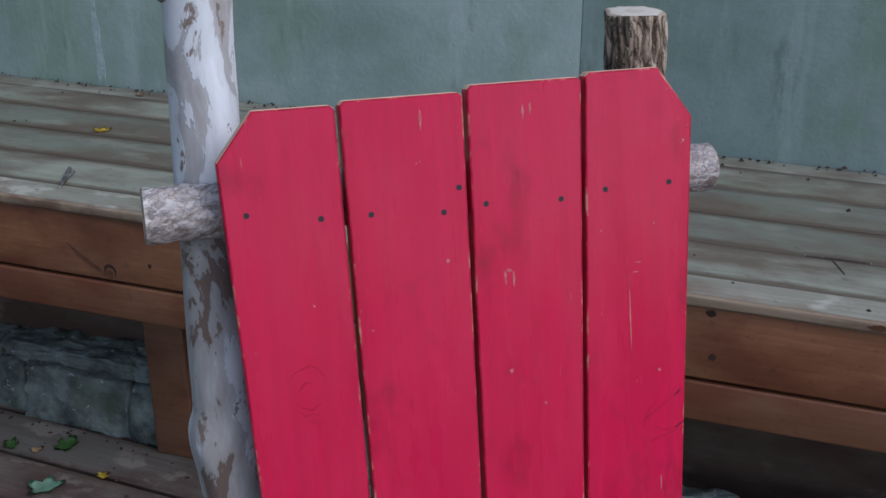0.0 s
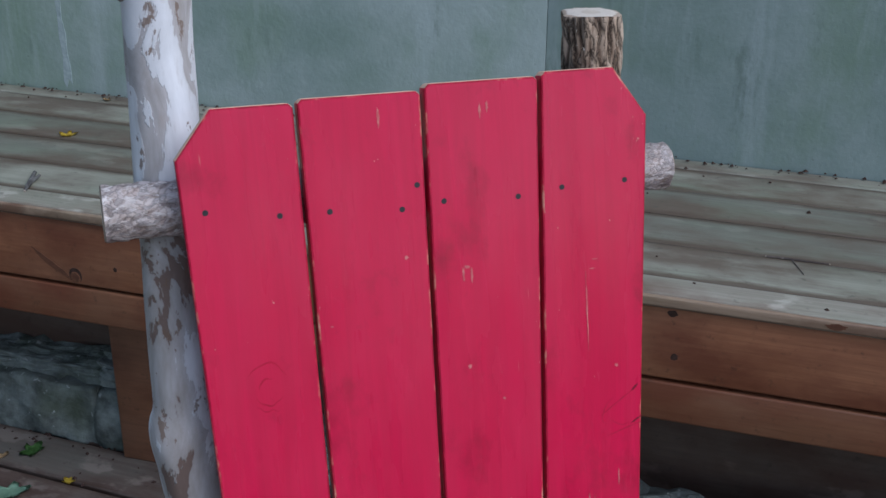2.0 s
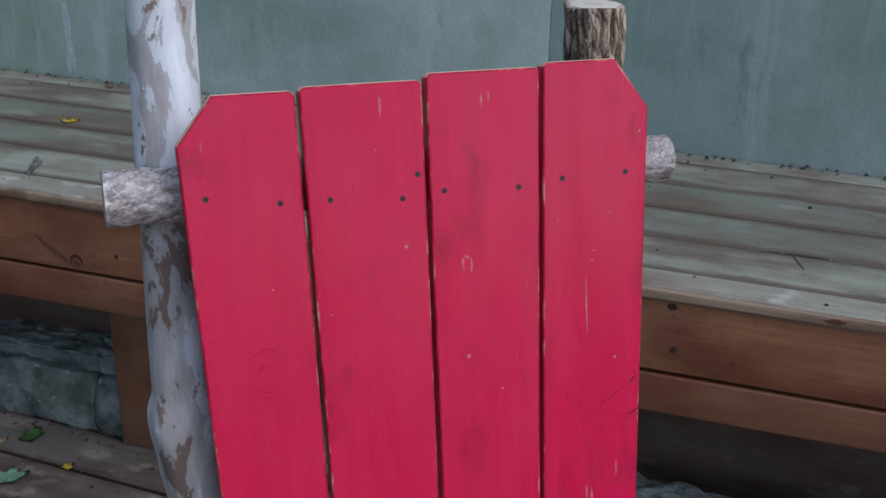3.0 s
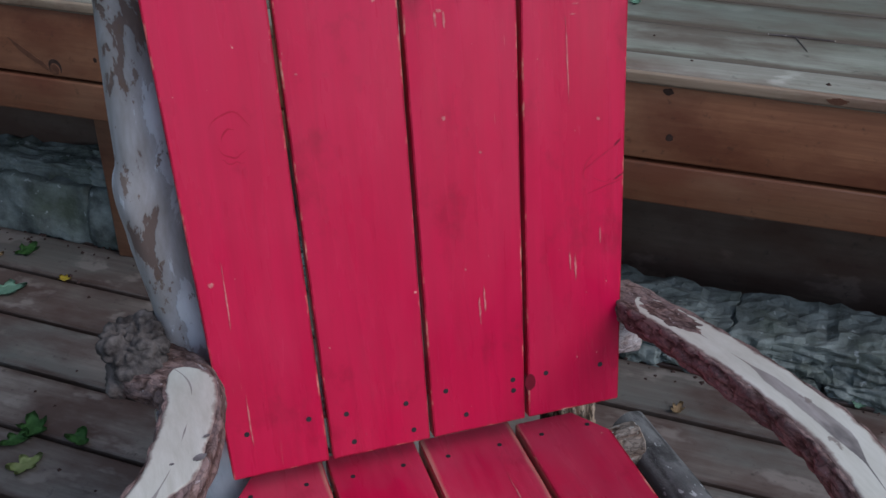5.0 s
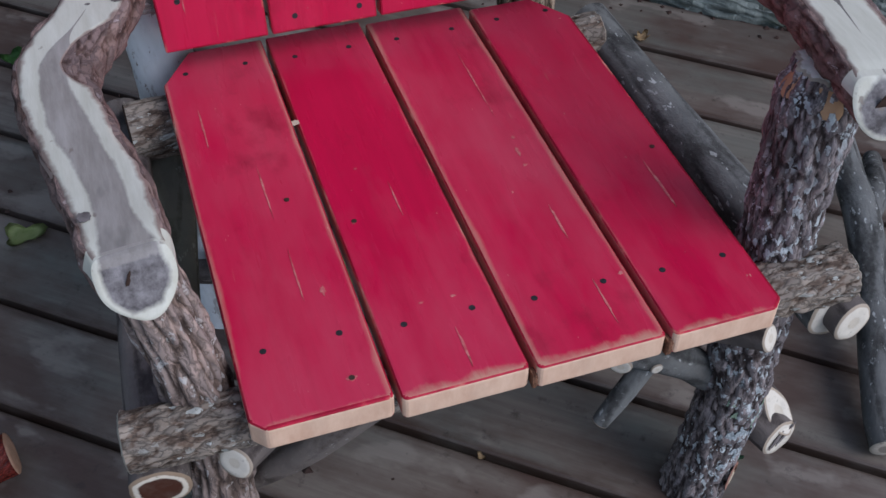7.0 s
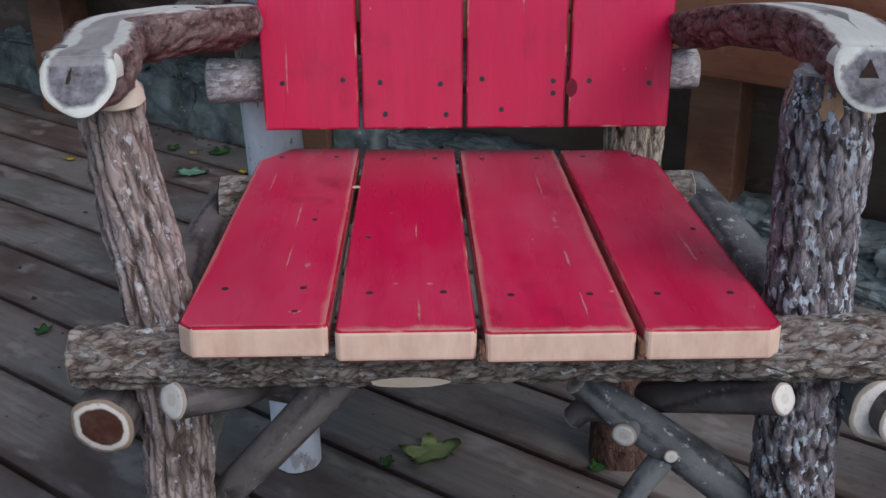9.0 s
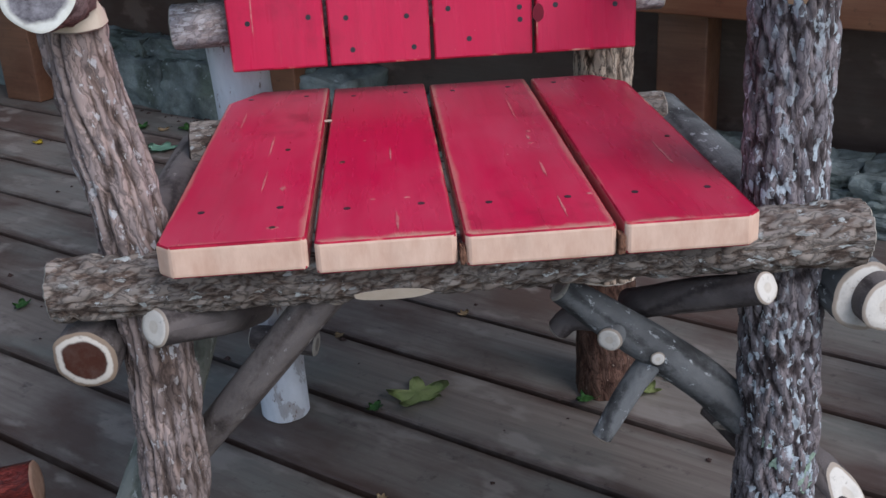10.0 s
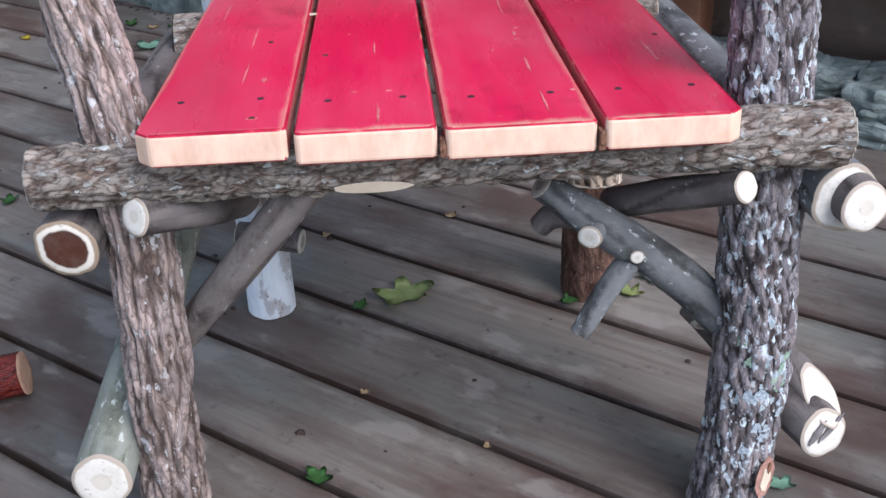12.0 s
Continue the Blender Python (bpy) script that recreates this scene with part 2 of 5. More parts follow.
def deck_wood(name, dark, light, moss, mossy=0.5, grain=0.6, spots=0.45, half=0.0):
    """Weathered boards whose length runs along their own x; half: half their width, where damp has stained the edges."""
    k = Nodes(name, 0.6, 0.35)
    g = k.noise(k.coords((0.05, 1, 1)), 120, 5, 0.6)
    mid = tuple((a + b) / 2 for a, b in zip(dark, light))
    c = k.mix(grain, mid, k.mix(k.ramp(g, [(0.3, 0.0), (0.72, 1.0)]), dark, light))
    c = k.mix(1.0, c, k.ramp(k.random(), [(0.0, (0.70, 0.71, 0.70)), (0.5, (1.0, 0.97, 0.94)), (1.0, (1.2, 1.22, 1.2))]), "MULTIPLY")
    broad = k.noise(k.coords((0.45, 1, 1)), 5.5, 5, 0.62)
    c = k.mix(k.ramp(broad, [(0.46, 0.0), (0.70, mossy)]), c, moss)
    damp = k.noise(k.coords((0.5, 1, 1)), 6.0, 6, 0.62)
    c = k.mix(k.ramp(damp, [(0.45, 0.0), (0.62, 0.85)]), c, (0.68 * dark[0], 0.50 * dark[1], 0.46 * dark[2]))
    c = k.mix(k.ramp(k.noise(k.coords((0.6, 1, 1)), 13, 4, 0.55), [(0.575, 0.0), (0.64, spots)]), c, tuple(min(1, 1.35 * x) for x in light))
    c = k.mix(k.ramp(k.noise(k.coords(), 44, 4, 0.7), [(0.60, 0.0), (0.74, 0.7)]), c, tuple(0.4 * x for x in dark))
    if half:
        sep = k.add("ShaderNodeSeparateXYZ")
        k.link(k.tc.outputs["Object"], sep.inputs[0])
        far = k.add("ShaderNodeMath", operation="ABSOLUTE")
        k.link(sep.outputs["Y"], far.inputs[0])
        ragged = k.add("ShaderNodeMath", operation="MULTIPLY_ADD")
        k.link(k.noise(k.coords((0.3, 1, 1)), 26, 5, 0.65), ragged.inputs[0])
        ragged.inputs[1].default_value = 0.05
        k.link(far.outputs[0], ragged.inputs[2])
        grown = k.add("ShaderNodeMath", operation="DIVIDE")
        k.link(ragged.outputs[0], grown.inputs[0])
        grown.inputs[1].default_value = 2 * half
        c = k.mix(k.ramp(grown.outputs[0], [(0.57, 0.0), (0.70, 0.85)]), c, (0.50 * dark[0], 0.36 * dark[1], 0.30 * dark[2]))
    return k.done(c, g, 0.35, 0.002, k.ramp(k.noise(k.coords((0.6, 1, 1)), 7, 4), [(0.3, 0.36), (0.7, 0.75)]))


def plain(name, a, b, scale=30, rough=0.7, spec=0.3, bump=0.2):
    k = Nodes(name, rough, spec)
    n = k.noise(k.coords(), scale, 5, 0.6)
    return k.done(k.mix(k.ramp(n, [(0.3, 0.0), (0.7, 1.0)]), a, b), n, bump, 0.003)


def wall_paint(name):
    k = Nodes(name, 0.8, 0.2)
    big = k.noise(k.coords(), 2.6, 8, 0.66)
    c = k.mix(k.ramp(big, [(0.34, 0.0), (0.66, 1.0)]), (0.165, 0.232, 0.195), (0.285, 0.345, 0.328))
    c = k.mix(k.ramp(k.noise(k.coords(), 1.1, 3), [(0.45, 0.0), (0.75, 0.6)]), c, (0.25, 0.31, 0.32))
    c = k.mix(k.ramp(k.noise(k.coords((1, 1, 0.6)), 3.7, 5, 0.6), [(0.50, 0.0), (0.68, 0.6)]), c, (0.165, 0.245, 0.165))
    run = k.noise(k.coords((1, 1, 0.10)), 13, 5, 0.65)
    c = k.mix(k.ramp(run, [(0.56, 0.0), (0.76, 0.5)]), c, (0.36, 0.42, 0.42))
    low = k.noise(k.coords((1, 1, 0.25)), 22, 5, 0.7)
    c = k.mix(k.ramp(low, [(0.60, 0.0), (0.72, 0.5)]), c, (0.12, 0.165, 0.14))
    c = k.mix(k.ramp(k.noise(k.coords(), 60, 5, 0.7), [(0.64, 0.0), (0.74, 0.55)]), c, (0.09, 0.12, 0.10))
    return k.done(c, k.noise(k.coords(), 70, 5, 0.6), 0.35, 0.003)


def rock_mat(name):
    k = Nodes(name, 0.92, 0.15)
    c = k.mix(k.ramp(k.noise(k.coords(), 13, 6, 0.65), [(0.35, 0.0), (0.68, 1.0)]), (0.058, 0.066, 0.060), (0.205, 0.235, 0.220))
    c = k.mix(k.ramp(k.noise(k.coords(), 7, 4), [(0.5, 0.0), (0.7, 0.6)]), c, (0.05, 0.065, 0.035))
    c = k.mix(k.ramp(k.noise(k.coords(), 48, 4), [(0.64, 0.0), (0.7, 0.8)]), c, (0.30, 0.33, 0.32))
    return k.done(c, k.noise(k.coords(), 40, 6, 0.7), 0.8, 0.01)


def leaf_mat(name, a, b):
    k = Nodes(name, 0.55, 0.3)
    c = k.mix(k.ramp(k.noise(k.coords(), 60, 4), [(0.35, 0.0), (0.7, 1.0)]), a, b)
    return k.done(c, k.noise(k.coords(), 160, 3), 0.3, 0.001)


RED = red_paint("red_paint", 0.25)
# a stronger pale film here: dust plus the seat's sheen as colour
RED_SEAT = red_paint("rubbed_red_paint", 0.8, (0.0525, 0.2475))
END = bare_wood("sawn_board_end", (0.52, 0.33, 0.23), (0.64, 0.45, 0.33), 60, (1.2, 1, 0.45))
WORN = worn_edge("worn_board_edge")
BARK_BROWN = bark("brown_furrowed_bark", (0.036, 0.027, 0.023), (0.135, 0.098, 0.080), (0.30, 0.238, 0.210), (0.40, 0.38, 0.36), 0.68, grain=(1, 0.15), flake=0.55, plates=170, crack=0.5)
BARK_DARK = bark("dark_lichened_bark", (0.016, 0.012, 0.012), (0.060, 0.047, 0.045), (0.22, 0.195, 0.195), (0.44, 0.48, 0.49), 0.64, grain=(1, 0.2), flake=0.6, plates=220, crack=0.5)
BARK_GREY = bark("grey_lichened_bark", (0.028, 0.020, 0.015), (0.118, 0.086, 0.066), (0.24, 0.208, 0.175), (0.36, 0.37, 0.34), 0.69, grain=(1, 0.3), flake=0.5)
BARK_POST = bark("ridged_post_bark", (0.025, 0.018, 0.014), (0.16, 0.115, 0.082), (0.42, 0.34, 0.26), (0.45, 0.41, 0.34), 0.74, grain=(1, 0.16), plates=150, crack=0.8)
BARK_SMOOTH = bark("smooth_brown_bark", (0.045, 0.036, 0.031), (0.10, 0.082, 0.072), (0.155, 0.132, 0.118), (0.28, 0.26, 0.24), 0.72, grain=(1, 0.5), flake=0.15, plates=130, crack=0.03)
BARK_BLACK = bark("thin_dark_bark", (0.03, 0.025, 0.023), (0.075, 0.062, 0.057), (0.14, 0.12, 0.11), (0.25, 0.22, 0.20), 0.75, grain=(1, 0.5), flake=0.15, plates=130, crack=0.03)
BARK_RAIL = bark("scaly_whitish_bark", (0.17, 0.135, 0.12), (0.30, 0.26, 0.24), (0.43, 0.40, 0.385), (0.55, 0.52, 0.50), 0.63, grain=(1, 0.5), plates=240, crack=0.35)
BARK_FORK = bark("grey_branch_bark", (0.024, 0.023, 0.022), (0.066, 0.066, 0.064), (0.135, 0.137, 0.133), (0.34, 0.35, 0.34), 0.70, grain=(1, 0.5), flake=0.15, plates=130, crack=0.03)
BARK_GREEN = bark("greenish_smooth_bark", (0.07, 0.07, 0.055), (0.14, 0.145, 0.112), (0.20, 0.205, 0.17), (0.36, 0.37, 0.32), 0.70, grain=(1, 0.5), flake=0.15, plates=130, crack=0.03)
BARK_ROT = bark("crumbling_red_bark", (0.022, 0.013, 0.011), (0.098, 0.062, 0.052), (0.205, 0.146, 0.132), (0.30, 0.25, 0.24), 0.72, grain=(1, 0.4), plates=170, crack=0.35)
# the fascia's brown with the shade under the platform mixed into the colour
FASCIA_SHADED = deck_wood("shade_darkened_prop_wood", (0.105, 0.047, 0.024), (0.165, 0.078, 0.042), (0.10, 0.06, 0.04), 0.4, 0.9, 0.1)
STRIPPED = bark("stripped_brown_trunk", (0.018, 0.009, 0.007), (0.055, 0.028, 0.019), (0.105, 0.06, 0.043), (0.25, 0.20, 0.16), 0.75)
GLOSSY = bark("polished_red_trunk", (0.03, 0.004, 0.003), (0.09, 0.012, 0.008), (0.15, 0.024, 0.017), (0.2, 0.05, 0.04), 0.78)
GLOSSY.node_tree.nodes["Principled BSDF"].inputs["Roughness"].default_value = 0.2
SYCAMORE = sycamore("mottled_pale_bark")
SAWN = cut_wood("pale_sawn_end", (0.26, 0.21, 0.16), (0.48, 0.445, 0.385), (0.45, 0.40, 0.33), 0.35)
SAWN_BRIGHT = cut_wood("fresh_sawn_end", (0.32, 0.26, 0.20), (0.55, 0.505, 0.43), (0.51, 0.45, 0.365), 0.35, 0.3)
SAWN_DARK = cut_wood("red_hearted_sawn_end", (0.22, 0.16, 0.11), (0.52, 0.47, 0.39), (0.055, 0.018, 0.010), 0.70, 0.12)
SAWN_GREY = cut_wood("weathered_sawn_end", (0.3, 0.27, 0.22), (0.36, 0.32, 0.27), (0.22, 0.19, 0.16))
PLANED = planed_limb("planed_limb_wood")
KNOT = bare_wood("dark_knot", (0.07, 0.058, 0.055), (0.19, 0.17, 0.165), 90, (1, 1, 1), 0.7)
DECK = deck_wood("weathered_deck_wood", (0.085, 0.066, 0.056), (0.168, 0.148, 0.128), (0.094, 0.105, 0.092), 0.7, 0.65, 0.5, 0.067)
STAGE = deck_wood("mossy_platform_wood", (0.150, 0.152, 0.122), (0.255, 0.262, 0.215), (0.14, 0.178, 0.125), 0.65, 0.6, 0.2, 0.068)
LIP = deck_wood("worn_tan_wood", (0.17, 0.12, 0.08), (0.29, 0.225, 0.16), (0.16, 0.15, 0.10), 0.5, 0.8, 0.3)
FASCIA = deck_wood("stained_brown_wood", (0.165, 0.066, 0.031), (0.255, 0.112, 0.054), (0.20, 0.11, 0.065), 0.4, 0.9, 0.1)
WORN_TOP = deck_wood("pale_worn_platform_wood", (0.20, 0.19, 0.15), (0.36, 0.35, 0.30), (0.16, 0.18, 0.13), 0.5, 0.7, 0.5)
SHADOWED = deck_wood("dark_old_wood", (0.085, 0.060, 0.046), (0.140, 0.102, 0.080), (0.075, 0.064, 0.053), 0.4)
WALL = wall_paint("grey_green_wall_paint")
ROCK = rock_mat("mossy_grey_stone")
STEEL = plain("dark_screw_steel", (0.006, 0.006, 0.007), (0.026, 0.030, 0.034), 420, 0.55, 0.3)
HOLE = plain("dark_wood_pit", (0.03, 0.02, 0.015), (0.06, 0.035, 0.028), 90, 0.9, 0.1)
CHIP = plain("bare_scratched_wood", (0.38, 0.035, 0.055), (0.54, 0.22, 0.19), 160, 0.7)
KNOT_BROWN = plain("dark_brown_grain", (0.07, 0.028, 0.014), (0.12, 0.05, 0.026), 120, 0.7)
RED_KNOT = plain("dark_painted_knot", (0.29, 0.004, 0.024), (0.40, 0.006, 0.036), 120, 0.55, 0.2)
RED_PIT = plain("red_painted_pit", (0.09, 0.003, 0.010), (0.16, 0.004, 0.016), 60, 0.6, 0.2)
TENON = plain("orange_shaved_wood", (0.30, 0.16, 0.085), (0.44, 0.28, 0.16), 45, 0.7)
TENON_DARK = plain("reddish_bark_chip", (0.06, 0.025, 0.014), (0.19, 0.09, 0.05), 260, 0.85)
SCAR_RIM = plain("pinkish_bark_scar", (0.16, 0.075, 0.055), (0.36, 0.20, 0.15), 140, 0.8)
LICHEN_GREEN = plain("pale_green_lichen", (0.13, 0.19, 0.13), (0.32, 0.40, 0.31), 330, 0.95, 0.1, 0.8)
LICHEN_BLUE = plain("pale_blue_grey_lichen", (0.17, 0.20, 0.21), (0.40, 0.44, 0.46), 330, 0.95, 0.1, 0.8)
DRIP = plain("pale_paint_run", (0.22, 0.28, 0.275), (0.34, 0.40, 0.395), 70, 0.8)
SAWN_FLAT = plain("pale_planed_scar", (0.46, 0.37, 0.27), (0.55, 0.46, 0.35), 60, 0.7)
BURL = plain("knobbly_burl_bark", (0.016, 0.013, 0.012), (0.12, 0.105, 0.095), 70, 0.9, 0.15, 1.0)
SAWN_TAN = plain("orange_tan_sawn_end", (0.34, 0.19, 0.12), (0.46, 0.29, 0.20), 80, 0.5)
SOIL = plain("brown_soil", (0.07, 0.055, 0.04), (0.12, 0.10, 0.065), 5, 0.95, 0.1, 0.6)
LEAF_GREEN = leaf_mat("green_leaf", (0.045, 0.12, 0.03), (0.08, 0.19, 0.05))
LEAF_LIME = leaf_mat("yellow_green_leaf", (0.27, 0.33, 0.11), (0.40, 0.44, 0.19))
LEAF_TEAL = leaf_mat("pale_underside_leaf", (0.20, 0.36, 0.25), (0.27, 0.44, 0.31))
LEAF_YELLOW = leaf_mat("yellow_leaf", (0.50, 0.36, 0.03), (0.62, 0.47, 0.07))
LEAF_TAN = leaf_mat("dry_tan_leaf", (0.30, 0.20, 0.10), (0.45, 0.33, 0.19))

# ---- building blocks ----
PLACE = {}


def thing(name, at, label, category, group="", kind=""):
    ob = new(name)
    ob.empty_display_size = 0.05
    ob.location = at
    PLACE[ob.name] = Vector(at)
    return tagged(ob, label, category, group, kind)


def mesh_of(name, bm, mats):
    me = bpy.data.meshes.new(name)
    bm.to_mesh(me)
    bm.free()
    for m in mats if isinstance(mats, (list, tuple)) else [mats]:
        me.materials.append(m)
    return me


def part(name, bm, mats, parent=None, label="", smooth=True, centre=None):
    """One mesh object, its origin in its own middle, under a thing or a part."""
    if centre is None:
        lo = [min(v.co[i] for v in bm.verts) for i in range(3)]
        hi = [max(v.co[i] for v in bm.verts) for i in range(3)]
        centre = Vector([(a + b) / 2 for a, b in zip(lo, hi)])
    for v in bm.verts:
        v.co -= centre
    for f in bm.faces:
        f.smooth = smooth
    ob = new(name, mesh_of(name, bm, mats))
    PLACE[ob.name] = Vector(centre)
    ob.location = Vector(centre)
    if parent is not None:
        ob.parent = parent
        ob.location = Vector(centre) - PLACE[parent.name]
    if label:
        ob["label"] = label
    return ob


def spline(pts, radii, step):
    """Points and radii at even steps along a smooth line through pts."""
    p = [Vector(a) for a in pts]
    p = [2 * p[0] - p[1]] + p + [2 * p[-1] - p[-2]]
    r = [radii[0]] + list(radii) + [radii[-1]]
    out = []
    for i in range(1, len(p) - 2):
        n = max(2, round((p[i + 1] - p[i]).length / step))
        for j in range(n + (i == len(p) - 3)):
            t = j / n
            a, b, c, d = p[i - 1:i + 3]
            q = 0.5 * (2 * b + (c - a) * t + (2 * a - 5 * b + 4 * c - d) * t * t + (3 * b - a - 3 * c + d) * t ** 3)
            s = t * t * (3 - 2 * t)
            out.append((q, r[i] * (1 - s) + r[i + 1] * s))
    return out


def rings_of(line, seg, amp, width, seed, wob, stretch=0.2, flat=None):
    """Rings of (place, ridge) along the line; flat: a height above the axis at which the top is planed off."""
    t0 = (line[1][0] - line[0][0]).normalized()
    up = Vector((0, 0, 1)) if abs(t0.z) < 0.8 else Vector((0, -1, 0))
    side = t0.cross(up).normalized()
    out, length, f = [], 0.0, 1 / width
    off = Vector((seed * 3.17, seed * 1.31, seed * 7.7))
    for i, (q, r) in enumerate(line):
        a, b = line[max(0, i - 1)][0], line[min(len(line) - 1, i + 1)][0]
        t = (b - a).normalized()
        side = (side - t * side.dot(t)).normalized()
        other = side.cross(t)
        if i:
            length += (q - line[i - 1][0]).length
        ring = []
        for j in range(seg):
            th = 2 * math.pi * j / seg
            c, s = math.cos(th), math.sin(th)
            low = noise.noise(Vector((c * 1.3, s * 1.3, length * 9)) + off)
            n1 = noise.noise(Vector((c * r * f, s * r * f, length * f * stretch)) + off)
            n2 = noise.noise(Vector((c * r * f * 2.3, s * r * f * 2.3, length * f * stretch * 2.6)) - off)
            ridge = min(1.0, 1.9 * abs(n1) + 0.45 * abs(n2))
            n3 = noise.noise(Vector((c * r * 210, s * r * 210, length * 110)) + off)
            rr = r * (1 + wob * low) + amp * (ridge - 0.6 + 0.22 * n3)
            pos = q + (side * c + other * s) * rr
            if flat is not None:
                pos.z = min(pos.z, q.z + flat * r)
            ring.append((pos, ridge, th / (2 * math.pi) * 6.283 * r, length))
        out.append(ring)
    return out


def tube(rings):
    bm = bmesh.new()
    uv = bm.loops.layers.uv.new("UVMap")
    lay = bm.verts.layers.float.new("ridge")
    grid = []
    for ring in rings:
        row = []
        for pos, ridge, _, _ in ring:
            v = bm.verts.new(pos)
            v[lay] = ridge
            row.append(v)
        grid.append(row)
    seg = len(grid[0])
    for i in range(len(grid) - 1):
        for j in range(seg):
            k = (j + 1) % seg
            f = bm.faces.new((grid[i][j], grid[i][k], grid[i + 1][k], grid[i + 1][j]))
            turn = rings[i][-1][2] + rings[i][1][2]
            us = (rings[i][j][2], rings[i][k][2] if k else turn)
            for loop, (a, b) in zip(f.loops, ((us[0], i), (us[1], i), (us[1], i + 1), (us[0], i + 1))):
                loop[uv].uv = (a, rings[b][0][3])
    bmesh.ops.recalc_face_normals(bm, faces=bm.faces)
    return bm


def cap(ring, dome=0.0, push=None):
    """The sawn face that closes a ring; its UV x runs from the middle to the rim."""
    bm = bmesh.new()
    uv = bm.loops.layers.uv.new("UVMap")
    mid = sum((p[0] for p in ring), Vector()) / len(ring)
    levels = (1.0, 0.93, 0.62, 0.3)
    push = push or Vector()
    rows = [[bm.verts.new(mid + (p[0] - mid) * s + push * (0.0 if s == 1.0 else 1.0) + push * dome * (1 - s)) for p in ring] for s in levels]
    centre = bm.verts.new(mid + push * (1 + dome))
    n = len(ring)
    for a in range(len(levels)):
        for j in range(n):
            k = (j + 1) % n
            if a < len(levels) - 1:
                f = bm.faces.new((rows[a][j], rows[a][k], rows[a + 1][k], rows[a + 1][j]))
                vals = (levels[a], levels[a], levels[a + 1], levels[a + 1])
            else:
                f = bm.faces.new((rows[a][j], rows[a][k], centre))
                vals = (levels[a], levels[a], 0.0)
            for loop, s in zip(f.loops, vals):
                loop[uv].uv = (s * 0.97, j / n)
    bmesh.ops.recalc_face_normals(bm, faces=bm.faces)
    if push.length and sum((f.normal for f in bm.faces), Vector()).dot(push) < 0:
        bmesh.ops.reverse_faces(bm, faces=bm.faces)
    return bm


def log(name, parent, pts, radii, mat, label="", amp=0.003, width=0.009, seg=48, step=0.005, seed=1, wob=0.07, ends=(None, None), stretch=0.2, level=(False, False), cut=(None, None)):
    """A round piece of wood in its bark, with its sawn ends as parts of it."""
    line = spline(pts, radii, step)
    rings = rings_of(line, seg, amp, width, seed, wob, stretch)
    for i, flag in ((0, level[0]), (-1, level[1])):
        if flag:        # sawn level, not square to the axis
            for pos, *_ in rings[i]:
                pos.z = line[i][0].z
        if cut[i]:      # sawn aslant: the way the sawn face looks
            q, way = line[i][0], Vector(cut[i]).normalized()
            t = (line[i][0] - line[i + 1 if i == 0 else i - 1][0]).normalized()
            for m in range(min(16, len(rings) - 1)):
                for pos, *_ in rings[m if i == 0 else -1 - m]:
                    past = (pos - q).dot(way) + 0.0006 * m
                    if m == 0 or past > 0:
                        pos -= t * (past / t.dot(way))
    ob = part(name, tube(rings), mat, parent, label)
    for ring, end, sign in ((rings[0], ends[0], -1), (rings[-1], ends[1], 1)):
        t = (line[-1][0] - line[-2][0]) if sign > 0 else (line[0][0] - line[1][0])
        part("cut_end", cap(ring, 0.2, t.normalized() * 0.0015), end or SAWN_GREY, ob)
    return ob


def board(w, l, h, bevel=0.003, corner=(0, 0, 0, 0), seg=2):
    """A board that lies flat about its middle: w along x, l along y; corner: the cut at (+x+y, -x+y, -x-y, +x-y)."""
    bm = bmesh.new()
    out = []
    signs = ((1, 1), (-1, 1), (-1, -1), (1, -1))
    for (sx, sy), c in zip(signs, corner):
        x, y = sx * w / 2, sy * l / 2
        cx, cy = c if isinstance(c, tuple) else (c, c)
        if cx <= 0:
            out.append((x, y))
            continue
        a, b = (x, y - sy * cy), (x - sx * cx, y)
        out += [a, b] if sx * sy > 0 else [b, a]
    low = [bm.verts.new((x, y, -h / 2)) for x, y in out]
    top = [bm.verts.new((x, y, h / 2)) for x, y in out]
    n = len(out)
    bm.faces.new(top)
    bm.faces.new(low[::-1])
    for i in range(n):
        bm.faces.new((low[i], low[(i + 1) % n], top[(i + 1) % n], top[i]))
    bmesh.ops.recalc_face_normals(bm, faces=bm.faces)
    if bevel:
        bmesh.ops.bevel(bm, geom=list(bm.edges), offset=bevel, segments=seg, affect="EDGES", profile=0.6)
    return bm


# ---- the ground, the deck floor and the raised platform ----
DECK_TURN = radians(-38.5)


def oriented(turn, d, s, z):
    """A place d metres across and s metres along boards that run at that turn."""
    return Vector((math.cos(turn) * s - math.sin(turn) * d, math.sin(turn) * s + math.cos(turn) * d, z))


bm = bmesh.new()
bmesh.ops.create_grid(bm, x_segments=40, y_segments=40, size=400)
bm.transform(Matrix.Translation((0, 0, -0.32)))
tagged(part("ground", bm, SOIL), "bare brown soil ground around the wooden deck", "ground", kind="structure")

